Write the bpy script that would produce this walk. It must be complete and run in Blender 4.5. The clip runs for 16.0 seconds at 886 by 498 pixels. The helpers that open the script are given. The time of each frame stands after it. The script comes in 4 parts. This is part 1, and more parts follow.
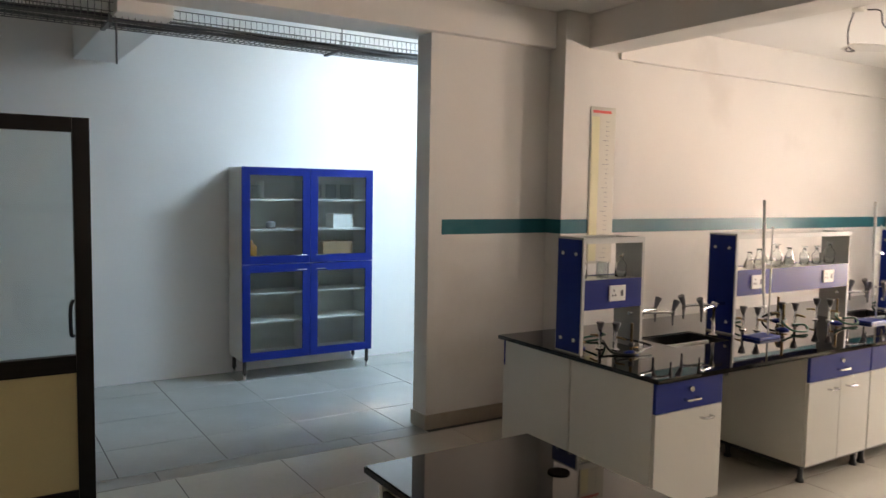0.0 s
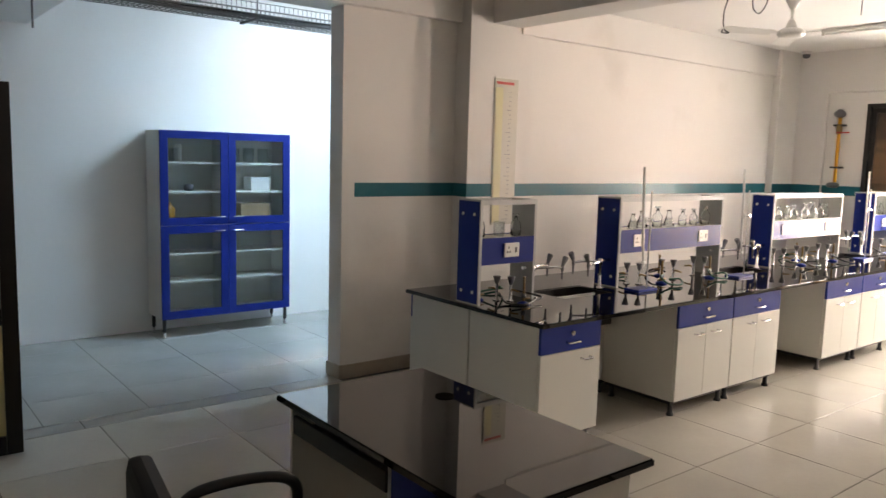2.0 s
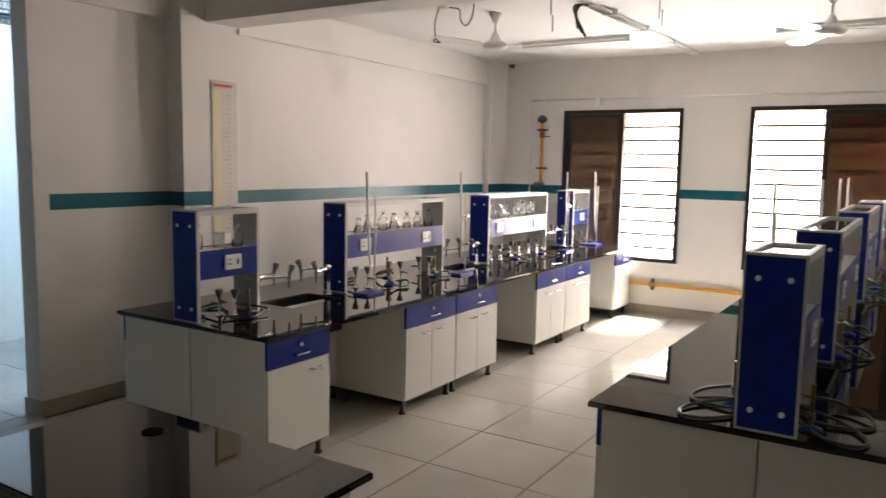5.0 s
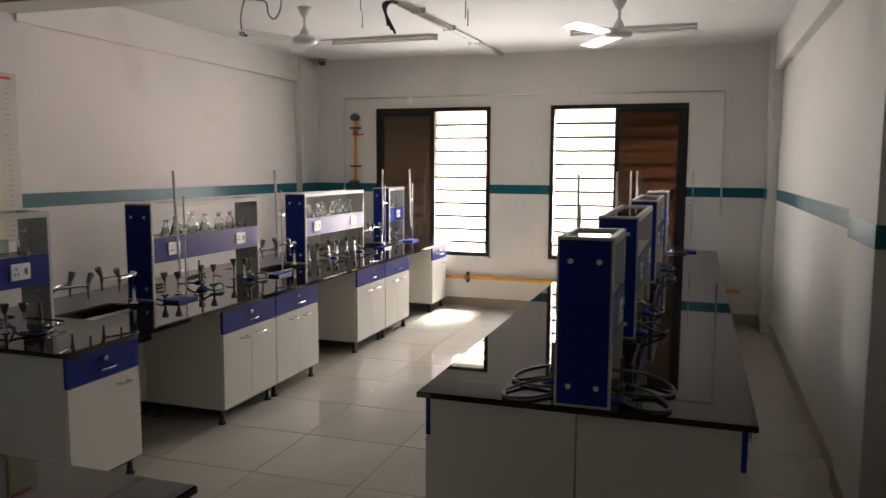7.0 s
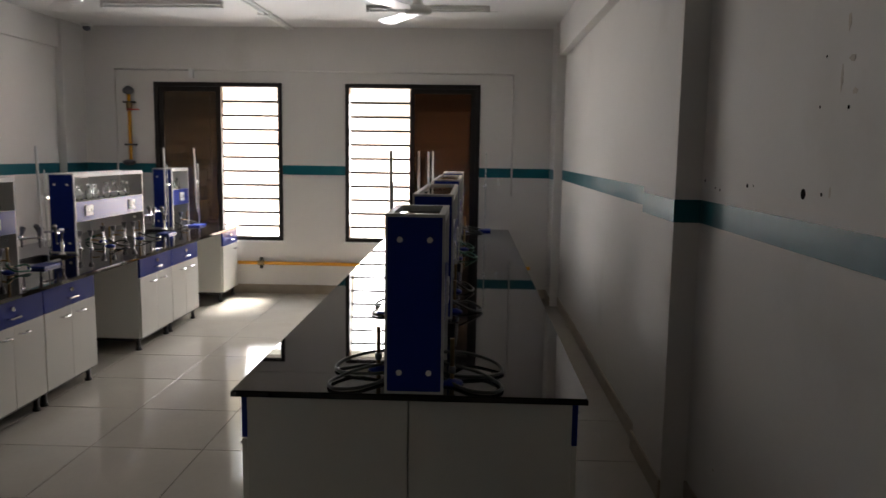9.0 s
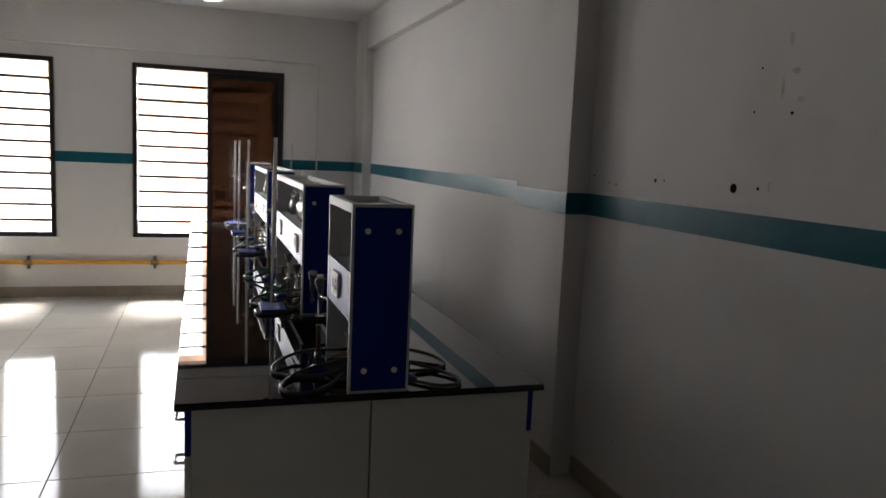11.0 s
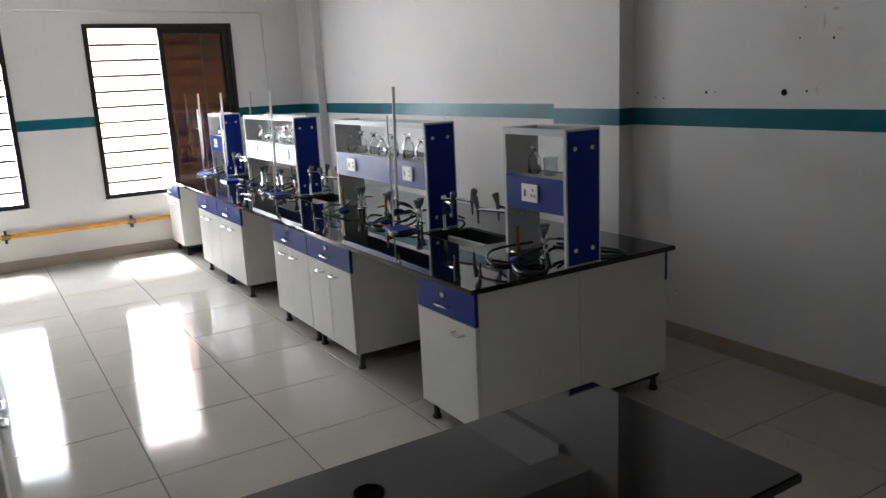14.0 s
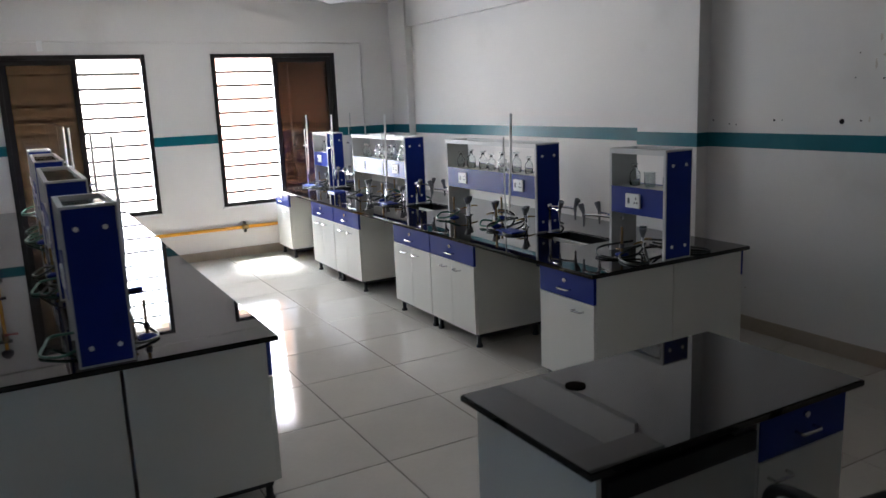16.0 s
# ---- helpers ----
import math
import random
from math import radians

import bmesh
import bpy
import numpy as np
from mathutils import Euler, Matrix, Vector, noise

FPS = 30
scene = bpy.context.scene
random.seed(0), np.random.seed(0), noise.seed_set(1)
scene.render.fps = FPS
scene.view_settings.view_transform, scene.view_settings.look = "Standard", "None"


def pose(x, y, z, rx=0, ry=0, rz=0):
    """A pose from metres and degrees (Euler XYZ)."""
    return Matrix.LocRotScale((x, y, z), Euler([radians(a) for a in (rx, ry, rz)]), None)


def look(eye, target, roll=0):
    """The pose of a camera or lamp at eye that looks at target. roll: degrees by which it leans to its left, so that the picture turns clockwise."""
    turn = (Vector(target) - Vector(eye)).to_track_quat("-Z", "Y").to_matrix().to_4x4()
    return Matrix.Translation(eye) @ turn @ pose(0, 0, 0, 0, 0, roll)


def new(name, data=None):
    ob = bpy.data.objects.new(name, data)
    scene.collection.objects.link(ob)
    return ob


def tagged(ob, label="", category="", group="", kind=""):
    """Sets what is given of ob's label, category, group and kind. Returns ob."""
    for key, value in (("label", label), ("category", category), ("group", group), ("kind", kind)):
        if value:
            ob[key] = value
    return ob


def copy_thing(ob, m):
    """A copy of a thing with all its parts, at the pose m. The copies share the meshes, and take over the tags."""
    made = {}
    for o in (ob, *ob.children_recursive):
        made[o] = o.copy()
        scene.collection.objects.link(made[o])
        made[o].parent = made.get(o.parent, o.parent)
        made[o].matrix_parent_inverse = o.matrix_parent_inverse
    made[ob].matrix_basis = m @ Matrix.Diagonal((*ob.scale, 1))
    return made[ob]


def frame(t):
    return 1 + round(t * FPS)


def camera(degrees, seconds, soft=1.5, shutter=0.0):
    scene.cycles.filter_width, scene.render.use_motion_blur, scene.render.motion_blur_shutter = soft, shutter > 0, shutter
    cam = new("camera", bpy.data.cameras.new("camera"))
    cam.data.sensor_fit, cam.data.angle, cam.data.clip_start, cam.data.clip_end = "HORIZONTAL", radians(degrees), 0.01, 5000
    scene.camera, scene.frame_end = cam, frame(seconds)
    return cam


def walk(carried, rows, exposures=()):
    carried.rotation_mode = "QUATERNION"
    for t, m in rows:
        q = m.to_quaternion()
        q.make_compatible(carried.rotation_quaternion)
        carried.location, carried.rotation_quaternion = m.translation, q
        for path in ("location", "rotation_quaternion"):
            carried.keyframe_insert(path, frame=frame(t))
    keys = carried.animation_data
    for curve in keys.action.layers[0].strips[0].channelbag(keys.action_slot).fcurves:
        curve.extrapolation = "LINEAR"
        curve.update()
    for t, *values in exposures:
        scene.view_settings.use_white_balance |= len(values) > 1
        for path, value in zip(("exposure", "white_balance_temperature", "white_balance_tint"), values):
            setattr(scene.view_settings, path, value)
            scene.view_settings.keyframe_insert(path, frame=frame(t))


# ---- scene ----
cam = camera(60.5, 16.0, shutter=0.5)
PATH = [
    (0, (1.274, 1.401, 1.601), (2.344, 3.083, 1.444), 1.0),
    (0.5, (1.184, 1.277, 1.619), (2.302, 2.925, 1.436), 0.2),
    (1, (1.176, 1.143, 1.618), (2.307, 2.778, 1.403), 1.7),
    (1.5, (1.169, 1.074, 1.593), (2.332, 2.684, 1.36), 1.6),
    (2, (1.135, 1.047, 1.602), (2.366, 2.604, 1.36), 1.6),
    (2.5, (1.133, 1.029, 1.591), (2.412, 2.552, 1.381), 1.1),
    (3, (1.136, 1.006, 1.607), (2.524, 2.434, 1.414), 0.85),
    (3.5, (1.175, 1.003, 1.619), (2.636, 2.355, 1.42), 0.62),
    (4, (1.234, 1.024, 1.635), (2.778, 2.277, 1.416), 0.8),
    (4.5, (1.261, 1.024, 1.638), (2.869, 2.192, 1.416), 0.8),
    (6.8, (1.263, 1.087, 1.62), (3.144, 1.73, 1.398), 0.8),
    (7, (1.281, 1.072, 1.607), (3.169, 1.697, 1.39), 0.3),
    (7.5, (1.294, 1.048, 1.606), (3.198, 1.627, 1.398), 0.6),
    (8, (1.303, 1.078, 1.599), (3.238, 1.536, 1.389), 0.4),
    (8.5, (1.367, 1.138, 1.579), (3.341, 1.365, 1.354), -1.3),
    (9, (1.455, 1.247, 1.566), (3.437, 1.318, 1.313), 0.8),
    (9.5, (1.562, 1.385, 1.551), (3.544, 1.306, 1.298), 0.8),
    (10, (1.622, 1.564, 1.559), (3.593, 1.29, 1.352), 1.2),
    (10.2, (1.626, 1.636, 1.525), (3.586, 1.298, 1.318), 1.8),
    (12.3, (1.449, 2.728, 1.567), (3.176, 1.785, 1.215), 0.65),
    (12.5, (1.418, 2.857, 1.577), (3.135, 1.899, 1.208), 0.45),
    (13, (1.478, 3.192, 1.552), (3.176, 2.221, 1.136), 1.75),
    (13.5, (1.522, 3.405, 1.559), (3.184, 2.394, 1.094), 0.4),
    (14, (1.441, 3.711, 1.603), (3.104, 2.689, 1.165), -2.8),
    (14.5, (1.331, 3.915, 1.663), (2.978, 2.867, 1.23), -2.45),
    (15, (1.197, 4.099, 1.665), (2.897, 3.131, 1.253), 0.6),
    (15.5, (1.089, 4.345, 1.692), (2.805, 3.399, 1.292), -0.35),
    (16, (0.933, 4.596, 1.688), (2.65, 3.647, 1.3), -2.4),
]
walk(cam, [(t, look(eye, target, roll)) for t, eye, target, roll in PATH],
     [(0.0, 3.9, 7800, 15), (2.5, 3.9, 7400, 14), (4.5, 3.7, 7050, 13), (7.0, 2.85, 6900, 13), (8.5, 2.35, 6700, 12), (10.0, 2.2, 6450, 12), (12.5, 2.8, 6150, 11), (14.0, 3.33, 5900, 10), (16.0, 3.23, 5800, 10)])

# ---- plan, in metres ----
WX = 9.62            # window wall
BACK = -7.00         # wall behind the walk
Y_R, Y_RF = 0.245, 0.33     # right wall: near part, far part
Y_L, Y_LF = 5.63, 5.50      # left wall: near part, far part
CEIL = 2.85
HALL_Y, HALL_X0, HALL_X1 = 7.80, -1.30, 7.20
STUB_X = 3.85        # end of the left wall at the opening
TOP = 0.75           # worktops
BX0, BX1 = 3.935, 9.58
BENCH_R, BENCH_L = (0.84, 2.055), (3.738, 4.962)

# ---- world and large lights ----
world = bpy.data.worlds.new("world")
scene.world = world
world.use_nodes = True
wn = world.node_tree
sky = wn.nodes.new("ShaderNodeTexSky")
sky.sky_type, sky.sun_disc = "NISHITA", False
sky.sun_elevation, sky.sun_rotation = radians(62), radians(95)
wn.links.new(sky.outputs[0], wn.nodes["Background"].inputs[0])
wn.nodes["Background"].inputs[1].default_value = 0.15
sun = new("sun", bpy.data.lights.new("sun", "SUN"))
sun.data.energy, sun.data.angle, sun.data.color = 5.0, radians(14), (1, 0.96, 0.91)
sun.matrix_world = look((33, 1, 46), (8.9, 3.0, 0.0))


def area(name, at, to, w, h, power, colour, spread=150):
    ob = new(name, bpy.data.lights.new(name, "AREA"))
    ob.data.shape, ob.data.size, ob.data.size_y, ob.data.energy, ob.data.color = "RECTANGLE", w, h, power, colour
    ob.data.spread = radians(spread)
    ob.matrix_world = look(at, to)
    return ob


area("sky_light_1", (WX + 0.30, 3.54, 1.42), (WX - 4.0, 3.54, 0.4), 0.60, 1.52, 9, (0.96, 0.98, 1.0))
area("sky_light_2", (WX + 0.30, 2.25, 1.42), (WX - 4.0, 2.25, 0.4), 0.60, 1.52, 9, (0.96, 0.98, 1.0))


# ---- materials ----
def mat(name, base, rough=0.5, metal=0.0, spec=0.5, vary=0.06, scale=6.0, fine=120.0, bump=0.0, per=0.0, coat=0.0, stain=None, rvar=0.08, stretch=None):
    """A surface with broad and fine variation in object space, in metres."""
    m = bpy.data.materials.new(name)
    m.use_nodes = True
    n, l = m.node_tree.nodes, m.node_tree.links
    b = n["Principled BSDF"]
    tc = n.new("ShaderNodeTexCoord")
    src = tc.outputs["Object"]
    if stretch:
        mp = n.new("ShaderNodeMapping")
        mp.inputs["Scale"].default_value = stretch
        l.new(src, mp.inputs[0])
        src = mp.outputs[0]
    n1, n2 = n.new("ShaderNodeTexNoise"), n.new("ShaderNodeTexNoise")
    n1.inputs["Scale"].default_value, n1.inputs["Detail"].default_value = scale, 6
    n2.inputs["Scale"].default_value, n2.inputs["Detail"].default_value = fine, 3
    l.new(src, n1.inputs[0]), l.new(src, n2.inputs[0])
    add = n.new("ShaderNodeMath")
    add.operation = "MULTIPLY_ADD"
    add.inputs[1].default_value = 0.35
    l.new(n2.outputs[0], add.inputs[0]), l.new(n1.outputs[0], add.inputs[2])
    last = add.outputs[0]
    if per:
        oi, ma = n.new("ShaderNodeObjectInfo"), n.new("ShaderNodeMath")
        ma.operation = "MULTIPLY_ADD"
        ma.inputs[1].default_value = per
        l.new(oi.outputs["Random"], ma.inputs[0]), l.new(last, ma.inputs[2])
        last = ma.outputs[0]
    r = n.new("ShaderNodeValToRGB")
    c = np.array(base)
    r.color_ramp.elements[0].position, r.color_ramp.elements[1].position = 0.35, 1.0 + per
    r.color_ramp.elements[0].color = (*np.clip(c * (1 - vary), 0, 1), 1)
    r.color_ramp.elements[1].color = (*np.clip(c * (1 + vary), 0, 1), 1)
    l.new(last, r.inputs[0])
    col = r.outputs[0]
    if stain:
        n3, r3, mx = n.new("ShaderNodeTexNoise"), n.new("ShaderNodeValToRGB"), n.new("ShaderNodeMixRGB")
        n3.inputs["Scale"].default_value, n3.inputs["Detail"].default_value = stain[1], 8
        r3.color_ramp.elements[0].position, r3.color_ramp.elements[1].position = stain[2], stain[2] + 0.12
        l.new(src, n3.inputs[0]), l.new(n3.outputs[0], r3.inputs[0])
        sc = n.new("ShaderNodeMath")
        sc.operation = "MULTIPLY"
        sc.inputs[1].default_value = stain[3]
        l.new(r3.outputs[0], sc.inputs[0]), l.new(sc.outputs[0], mx.inputs[0])
        l.new(col, mx.inputs[1])
        mx.inputs[2].default_value = (*stain[0], 1)
        col = mx.outputs[0]
    l.new(col, b.inputs["Base Color"])
    mr = n.new("ShaderNodeMapRange")
    mr.inputs[3].default_value, mr.inputs[4].default_value = max(rough - rvar, 0.01), rough + rvar
    l.new(n1.outputs[0], mr.inputs[0]), l.new(mr.outputs[0], b.inputs["Roughness"])
    b.inputs["Metallic"].default_value = metal
    b.inputs["Specular IOR Level"].default_value = spec
    b.inputs["Coat Weight"].default_value = coat
    b.inputs["Coat Roughness"].default_value = 0.04
    if bump:
        bp = n.new("ShaderNodeBump")
        bp.inputs["Strength"].default_value, bp.inputs["Distance"].default_value = bump, 0.004
        l.new(add.outputs[0], bp.inputs["Height"]), l.new(bp.outputs[0], b.inputs["Normal"])
    return m


def glass(name, tint, gloss=0.08):
    m = bpy.data.materials.new(name)
    m.use_nodes = True
    n, l = m.node_tree.nodes, m.node_tree.links
    n.remove(n["Principled BSDF"])
    t, g, mx, fr = n.new("ShaderNodeBsdfTransparent"), n.new("ShaderNodeBsdfGlossy"), n.new("ShaderNodeMixShader"), n.new("ShaderNodeLayerWeight")
    t.inputs[0].default_value = (*tint, 1)
    g.inputs["Roughness"].default_value = 0.03
    pw, ma = n.new("ShaderNodeMath"), n.new("ShaderNodeMath")
    pw.operation, ma.operation = "POWER", "MULTIPLY_ADD"
    pw.inputs[1].default_value, ma.inputs[1].default_value, ma.inputs[2].default_value = 4.0, gloss * 6, gloss * 0.5
    l.new(fr.outputs["Facing"], pw.inputs[0]), l.new(pw.outputs[0], ma.inputs[0]), l.new(ma.outputs[0], mx.inputs[0]), l.new(t.outputs[0], mx.inputs[1]), l.new(g.outputs[0], mx.inputs[2])
    l.new(mx.outputs[0], n["Material Output"].inputs[0])
    return m


WALL = mat("wall_paint", (0.74, 0.715, 0.68), 0.75, vary=0.03, scale=1.6, fine=45, bump=0.12, stain=((0.55, 0.51, 0.46), 1.3, 0.60, 0.35))
HALLWALL = mat("hall_paint", (0.80, 0.80, 0.79), 0.5, vary=0.025, scale=1.5, fine=45, bump=0.10)
CEILM = mat("ceiling_paint", (0.82, 0.805, 0.78), 0.8, vary=0.03, scale=1.2, fine=50, bump=0.08)
TEAL = mat("teal_paint", (0.008, 0.115, 0.145), 0.34, spec=0.20, vary=0.14, scale=3.0, fine=60, bump=0.05, stain=((0.05, 0.20, 0.23), 2.4, 0.60, 0.4))
TILE = mat("vitrified_tile", (0.45, 0.42, 0.365), 0.085, spec=0.08, vary=0.07, scale=3.0, fine=40, per=0.25, rvar=0.03, stain=((0.30, 0.26, 0.21), 2.2, 0.60, 0.35))
HALLTILE = mat("hall_tile", (0.34, 0.34, 0.325), 0.25, vary=0.08, scale=3.0, fine=40, per=0.25, rvar=0.06, stain=((0.26, 0.25, 0.22), 2.0, 0.58, 0.4))
STRIPTILE = mat("threshold_tile", (0.27, 0.255, 0.23), 0.3, vary=0.1, scale=4, fine=60, per=0.15)
GROUT = mat("grout", (0.05, 0.045, 0.04), 0.8, vary=0.2)
SKIRT = mat("skirting_tile", (0.37, 0.31, 0.24), 0.35, vary=0.12, scale=4, fine=50, stain=((0.25, 0.19, 0.12), 3.0, 0.58, 0.4))
GRANITE = mat("black_granite", (0.010, 0.009, 0.009), 0.02, spec=0.46, vary=0.5, scale=60, fine=320, rvar=0.01, stain=((0.05, 0.048, 0.045), 230.0, 0.62, 0.5))
WHITELAM = mat("white_laminate", (0.66, 0.65, 0.60), 0.42, vary=0.03, scale=2.0, fine=90, per=0.05)
BLUELAM = mat("blue_laminate", (0.006, 0.022, 0.20), 0.36, spec=0.20, vary=0.08, scale=4.0, fine=160, per=0.05)
EDGE = mat("grey_edge_band", (0.55, 0.55, 0.53), 0.5, spec=0.3, vary=0.05)
INNER = mat("grey_laminate", (0.60, 0.59, 0.55), 0.45, vary=0.04)
RODM = mat("grey_plated_rod", (0.62, 0.62, 0.60), 0.3, metal=0.35, vary=0.06)
STEEL = mat("brushed_steel", (0.62, 0.62, 0.62), 0.22, metal=1.0, vary=0.08, fine=300)
CHROME = mat("chrome", (0.70, 0.70, 0.70), 0.12, metal=1.0, vary=0.05)
BRASS = mat("dull_brass", (0.32, 0.22, 0.10), 0.35, metal=0.9, vary=0.15)
BLACK = mat("black_plastic", (0.012, 0.012, 0.013), 0.40, vary=0.2)
GREYP = mat("grey_plastic", (0.10, 0.10, 0.11), 0.40, vary=0.15)
RUBBER = mat("black_rubber", (0.010, 0.014, 0.012), 0.42, vary=0.2)
GREENHOSE = mat("green_rubber", (0.012, 0.090, 0.060), 0.40, vary=0.2)
SINKM = mat("black_sink", (0.008, 0.008, 0.009), 0.35, vary=0.2)
HOLE = mat("dark_hole", (0.012, 0.010, 0.009), 0.95, spec=0.0, vary=0.2)
FRAME = mat("dark_bronze_aluminium", (0.018, 0.016, 0.015), 0.38, metal=0.5, vary=0.15)
PLATE = mat("white_switch_plastic", (0.80, 0.80, 0.78), 0.45, vary=0.02)
CREAM = mat("cream_panel", (0.66, 0.56, 0.30), 0.5, vary=0.05, scale=3, fine=70)
YELLOW = mat("yellow_paint", (0.76, 0.35, 0.02), 0.35, vary=0.10, scale=8)
RED = mat("red_paint", (0.50, 0.03, 0.02), 0.4, vary=0.08)
FANW = mat("fan_enamel", (0.70, 0.69, 0.66), 0.30, vary=0.05)
TUBEM = mat("tube_batten", (0.78, 0.78, 0.74), 0.4, vary=0.03)
CARD = mat("cardboard", (0.30, 0.19, 0.10), 0.75, vary=0.10, scale=5)
PAPER = mat("white_card", (0.75, 0.74, 0.72), 0.6, vary=0.04)
GALV = mat("galvanised_wire", (0.16, 0.16, 0.16), 0.5, metal=0.5, vary=0.2)
SCALEB = mat("scale_backing", (0.52, 0.50, 0.42), 0.4, vary=0.05)
SCALEM = mat("scale_reflection", (0.62, 0.58, 0.34), 0.3, vary=0.05)
PINK = mat("red_liquid", (0.5, 0.02, 0.03), 0.2, vary=0.05)
GLASSW = glass("clear_glass", (0.90, 0.925, 0.925), 0.13)
BOTTLEGLASS = mat("bottle_glass", (0.96, 0.98, 0.98), 0.02, vary=0.01, rvar=0.01)
BOTTLEGLASS.node_tree.nodes["Principled BSDF"].inputs["Transmission Weight"].default_value = 1.0
BOTTLEGLASS.node_tree.nodes["Principled BSDF"].inputs["IOR"].default_value = 1.47
CABGLASS = glass("cabinet_glass", (0.90, 0.93, 0.93), 0.07)
TINT = glass("bronze_tinted_glass", (0.085, 0.068, 0.054), 0.05)
PANE = glass("window_glass", (0.90, 0.93, 0.92), 0.085)


# ---- mesh helpers ----
def bm_box(bm, x0, x1, y0, y1, z0, z1, bevel=0.0):
    vs = [bm.verts.new((x, y, z)) for x in (x0, x1) for y in (y0, y1) for z in (z0, z1)]
    fs = [bm.faces.new([vs[i] for i in q]) for q in ((0, 1, 3, 2), (4, 6, 7, 5), (0, 4, 5, 1), (2, 3, 7, 6), (0, 2, 6, 4), (1, 5, 7, 3))]
    if bevel:
        es = list({e for f in fs for e in f.edges})
        bmesh.ops.bevel(bm, geom=es, offset=bevel, segments=2, affect="EDGES", profile=0.6)
    return bm


def box(x0, x1, y0, y1, z0, z1, bevel=0.0):
    return bm_box(bmesh.new(), x0, x1, y0, y1, z0, z1, bevel)


def ring(bm, centre, a, b, r, seg):
    return [bm.verts.new(centre + a * (r * math.cos(2 * math.pi * i / seg)) + b * (r * math.sin(2 * math.pi * i / seg))) for i in range(seg)]


def bm_tube(bm, pts, radii, seg=8, caps=True):
    """A tube along points, with one radius or a radius for each point."""
    pts = [Vector(p) for p in pts]
    radii = [radii] * len(pts) if not isinstance(radii, (list, tuple)) else radii
    rings, a = [], None
    for i, p in enumerate(pts):
        d = (pts[min(i + 1, len(pts) - 1)] - pts[max(i - 1, 0)]).normalized()
        if a is None:
            a = d.orthogonal().normalized()
        a = (a - d * a.dot(d)).normalized()
        rings.append(ring(bm, p, a, d.cross(a), radii[i], seg))
    for p, q in zip(rings, rings[1:]):
        for i in range(seg):
            f = bm.faces.new((p[i], p[(i + 1) % seg], q[(i + 1) % seg], q[i]))
            f.smooth = True
    if caps:
        bm.faces.new(rings[0][::-1]), bm.faces.new(rings[-1])
    return bm


def tube(pts, radii, seg=8, caps=True):
    return bm_tube(bmesh.new(), pts, radii, seg, caps)


def bm_lathe(bm, profile, at=(0, 0, 0), seg=14):
    """Turned shape from (radius, height) pairs about the z axis."""
    rings = [ring(bm, Vector(at) + Vector((0, 0, z)), Vector((1, 0, 0)), Vector((0, 1, 0)), max(r, 0.0004), seg) for r, z in profile]
    for p, q in zip(rings, rings[1:]):
        for i in range(seg):
            f = bm.faces.new((p[i], p[(i + 1) % seg], q[(i + 1) % seg], q[i]))
            f.smooth = True
    bm.faces.new(rings[0][::-1]), bm.faces.new(rings[-1])
    return bm


def lathe(profile, at=(0, 0, 0), seg=14):
    return bm_lathe(bmesh.new(), profile, at, seg)


def smooth_path(pts, steps=6):
    """Catmull-Rom points through pts."""
    p = [Vector(q) for q in pts]
    p = [2 * p[0] - p[1]] + p + [2 * p[-1] - p[-2]]
    out = []
    for i in range(1, len(p) - 2):
        for k in range(steps):
            u = k / steps
            out.append(0.5 * (2 * p[i] + (p[i + 1] - p[i - 1]) * u + (2 * p[i - 1] - 5 * p[i] + 4 * p[i + 1] - p[i + 2]) * u * u + (3 * p[i] - p[i - 1] + p[i + 2] - 3 * p[i + 1]) * u ** 3))
    return out + [p[-2]]


def mesh_of(name, bm, material):
    me = bpy.data.meshes.new(name)
    bmesh.ops.recalc_face_normals(bm, faces=bm.faces)
    bm.to_mesh(me)
    bm.free()
    me.materials.append(material)
    return me


def part(name, bm, material, parent, label=""):
    ob = new(name, mesh_of(name, bm, material))
    ob.parent = parent
    return tagged(ob, label) if label else ob


def thing(name, at, label, category, group="", rz=0.0):
    ob = new(name)
    ob.empty_display_size = 0.05
    ob.matrix_world = pose(*at, 0, 0, rz)
    return tagged(ob, label, category, group)


def solid(name, bm, material, label, category, group="", kind="", at=(0, 0, 0), rz=0.0):
    ob = new(name, mesh_of(name, bm, material))
    ob.matrix_world = pose(*at, 0, 0, rz)
    return tagged(ob, label, category, group, kind)


def structure(name, bm, material, label, category):
    return solid(name, bm, material, label, category, kind="structure")


# ---- structure ----
floor = structure("floor", box(BACK - 0.2, WX + 0.2, -0.1, Y_L + 0.04, -0.15, -0.003), GROUT, "polished beige vitrified tile floor with dark joints", "floor")
hall_floor = structure("floor_hall", box(HALL_X0 - 0.2, HALL_X1 + 0.2, Y_L + 0.04, HALL_Y + 0.2, -0.15, -0.003), GROUT, "grey vitrified tile floor of the store room", "floor")
structure("ceiling", box(BACK - 0.2, WX + 0.2, 0.0, 5.9, CEIL, CEIL + 0.15), CEILM, "white painted concrete ceiling slab", "ceiling")
structure("ceiling_hall", box(HALL_X0 - 0.2, HALL_X1 + 0.2, 5.9, HALL_Y + 0.2, CEIL + 0.3, CEIL + 0.45), CEILM, "white painted store room ceiling", "ceiling")

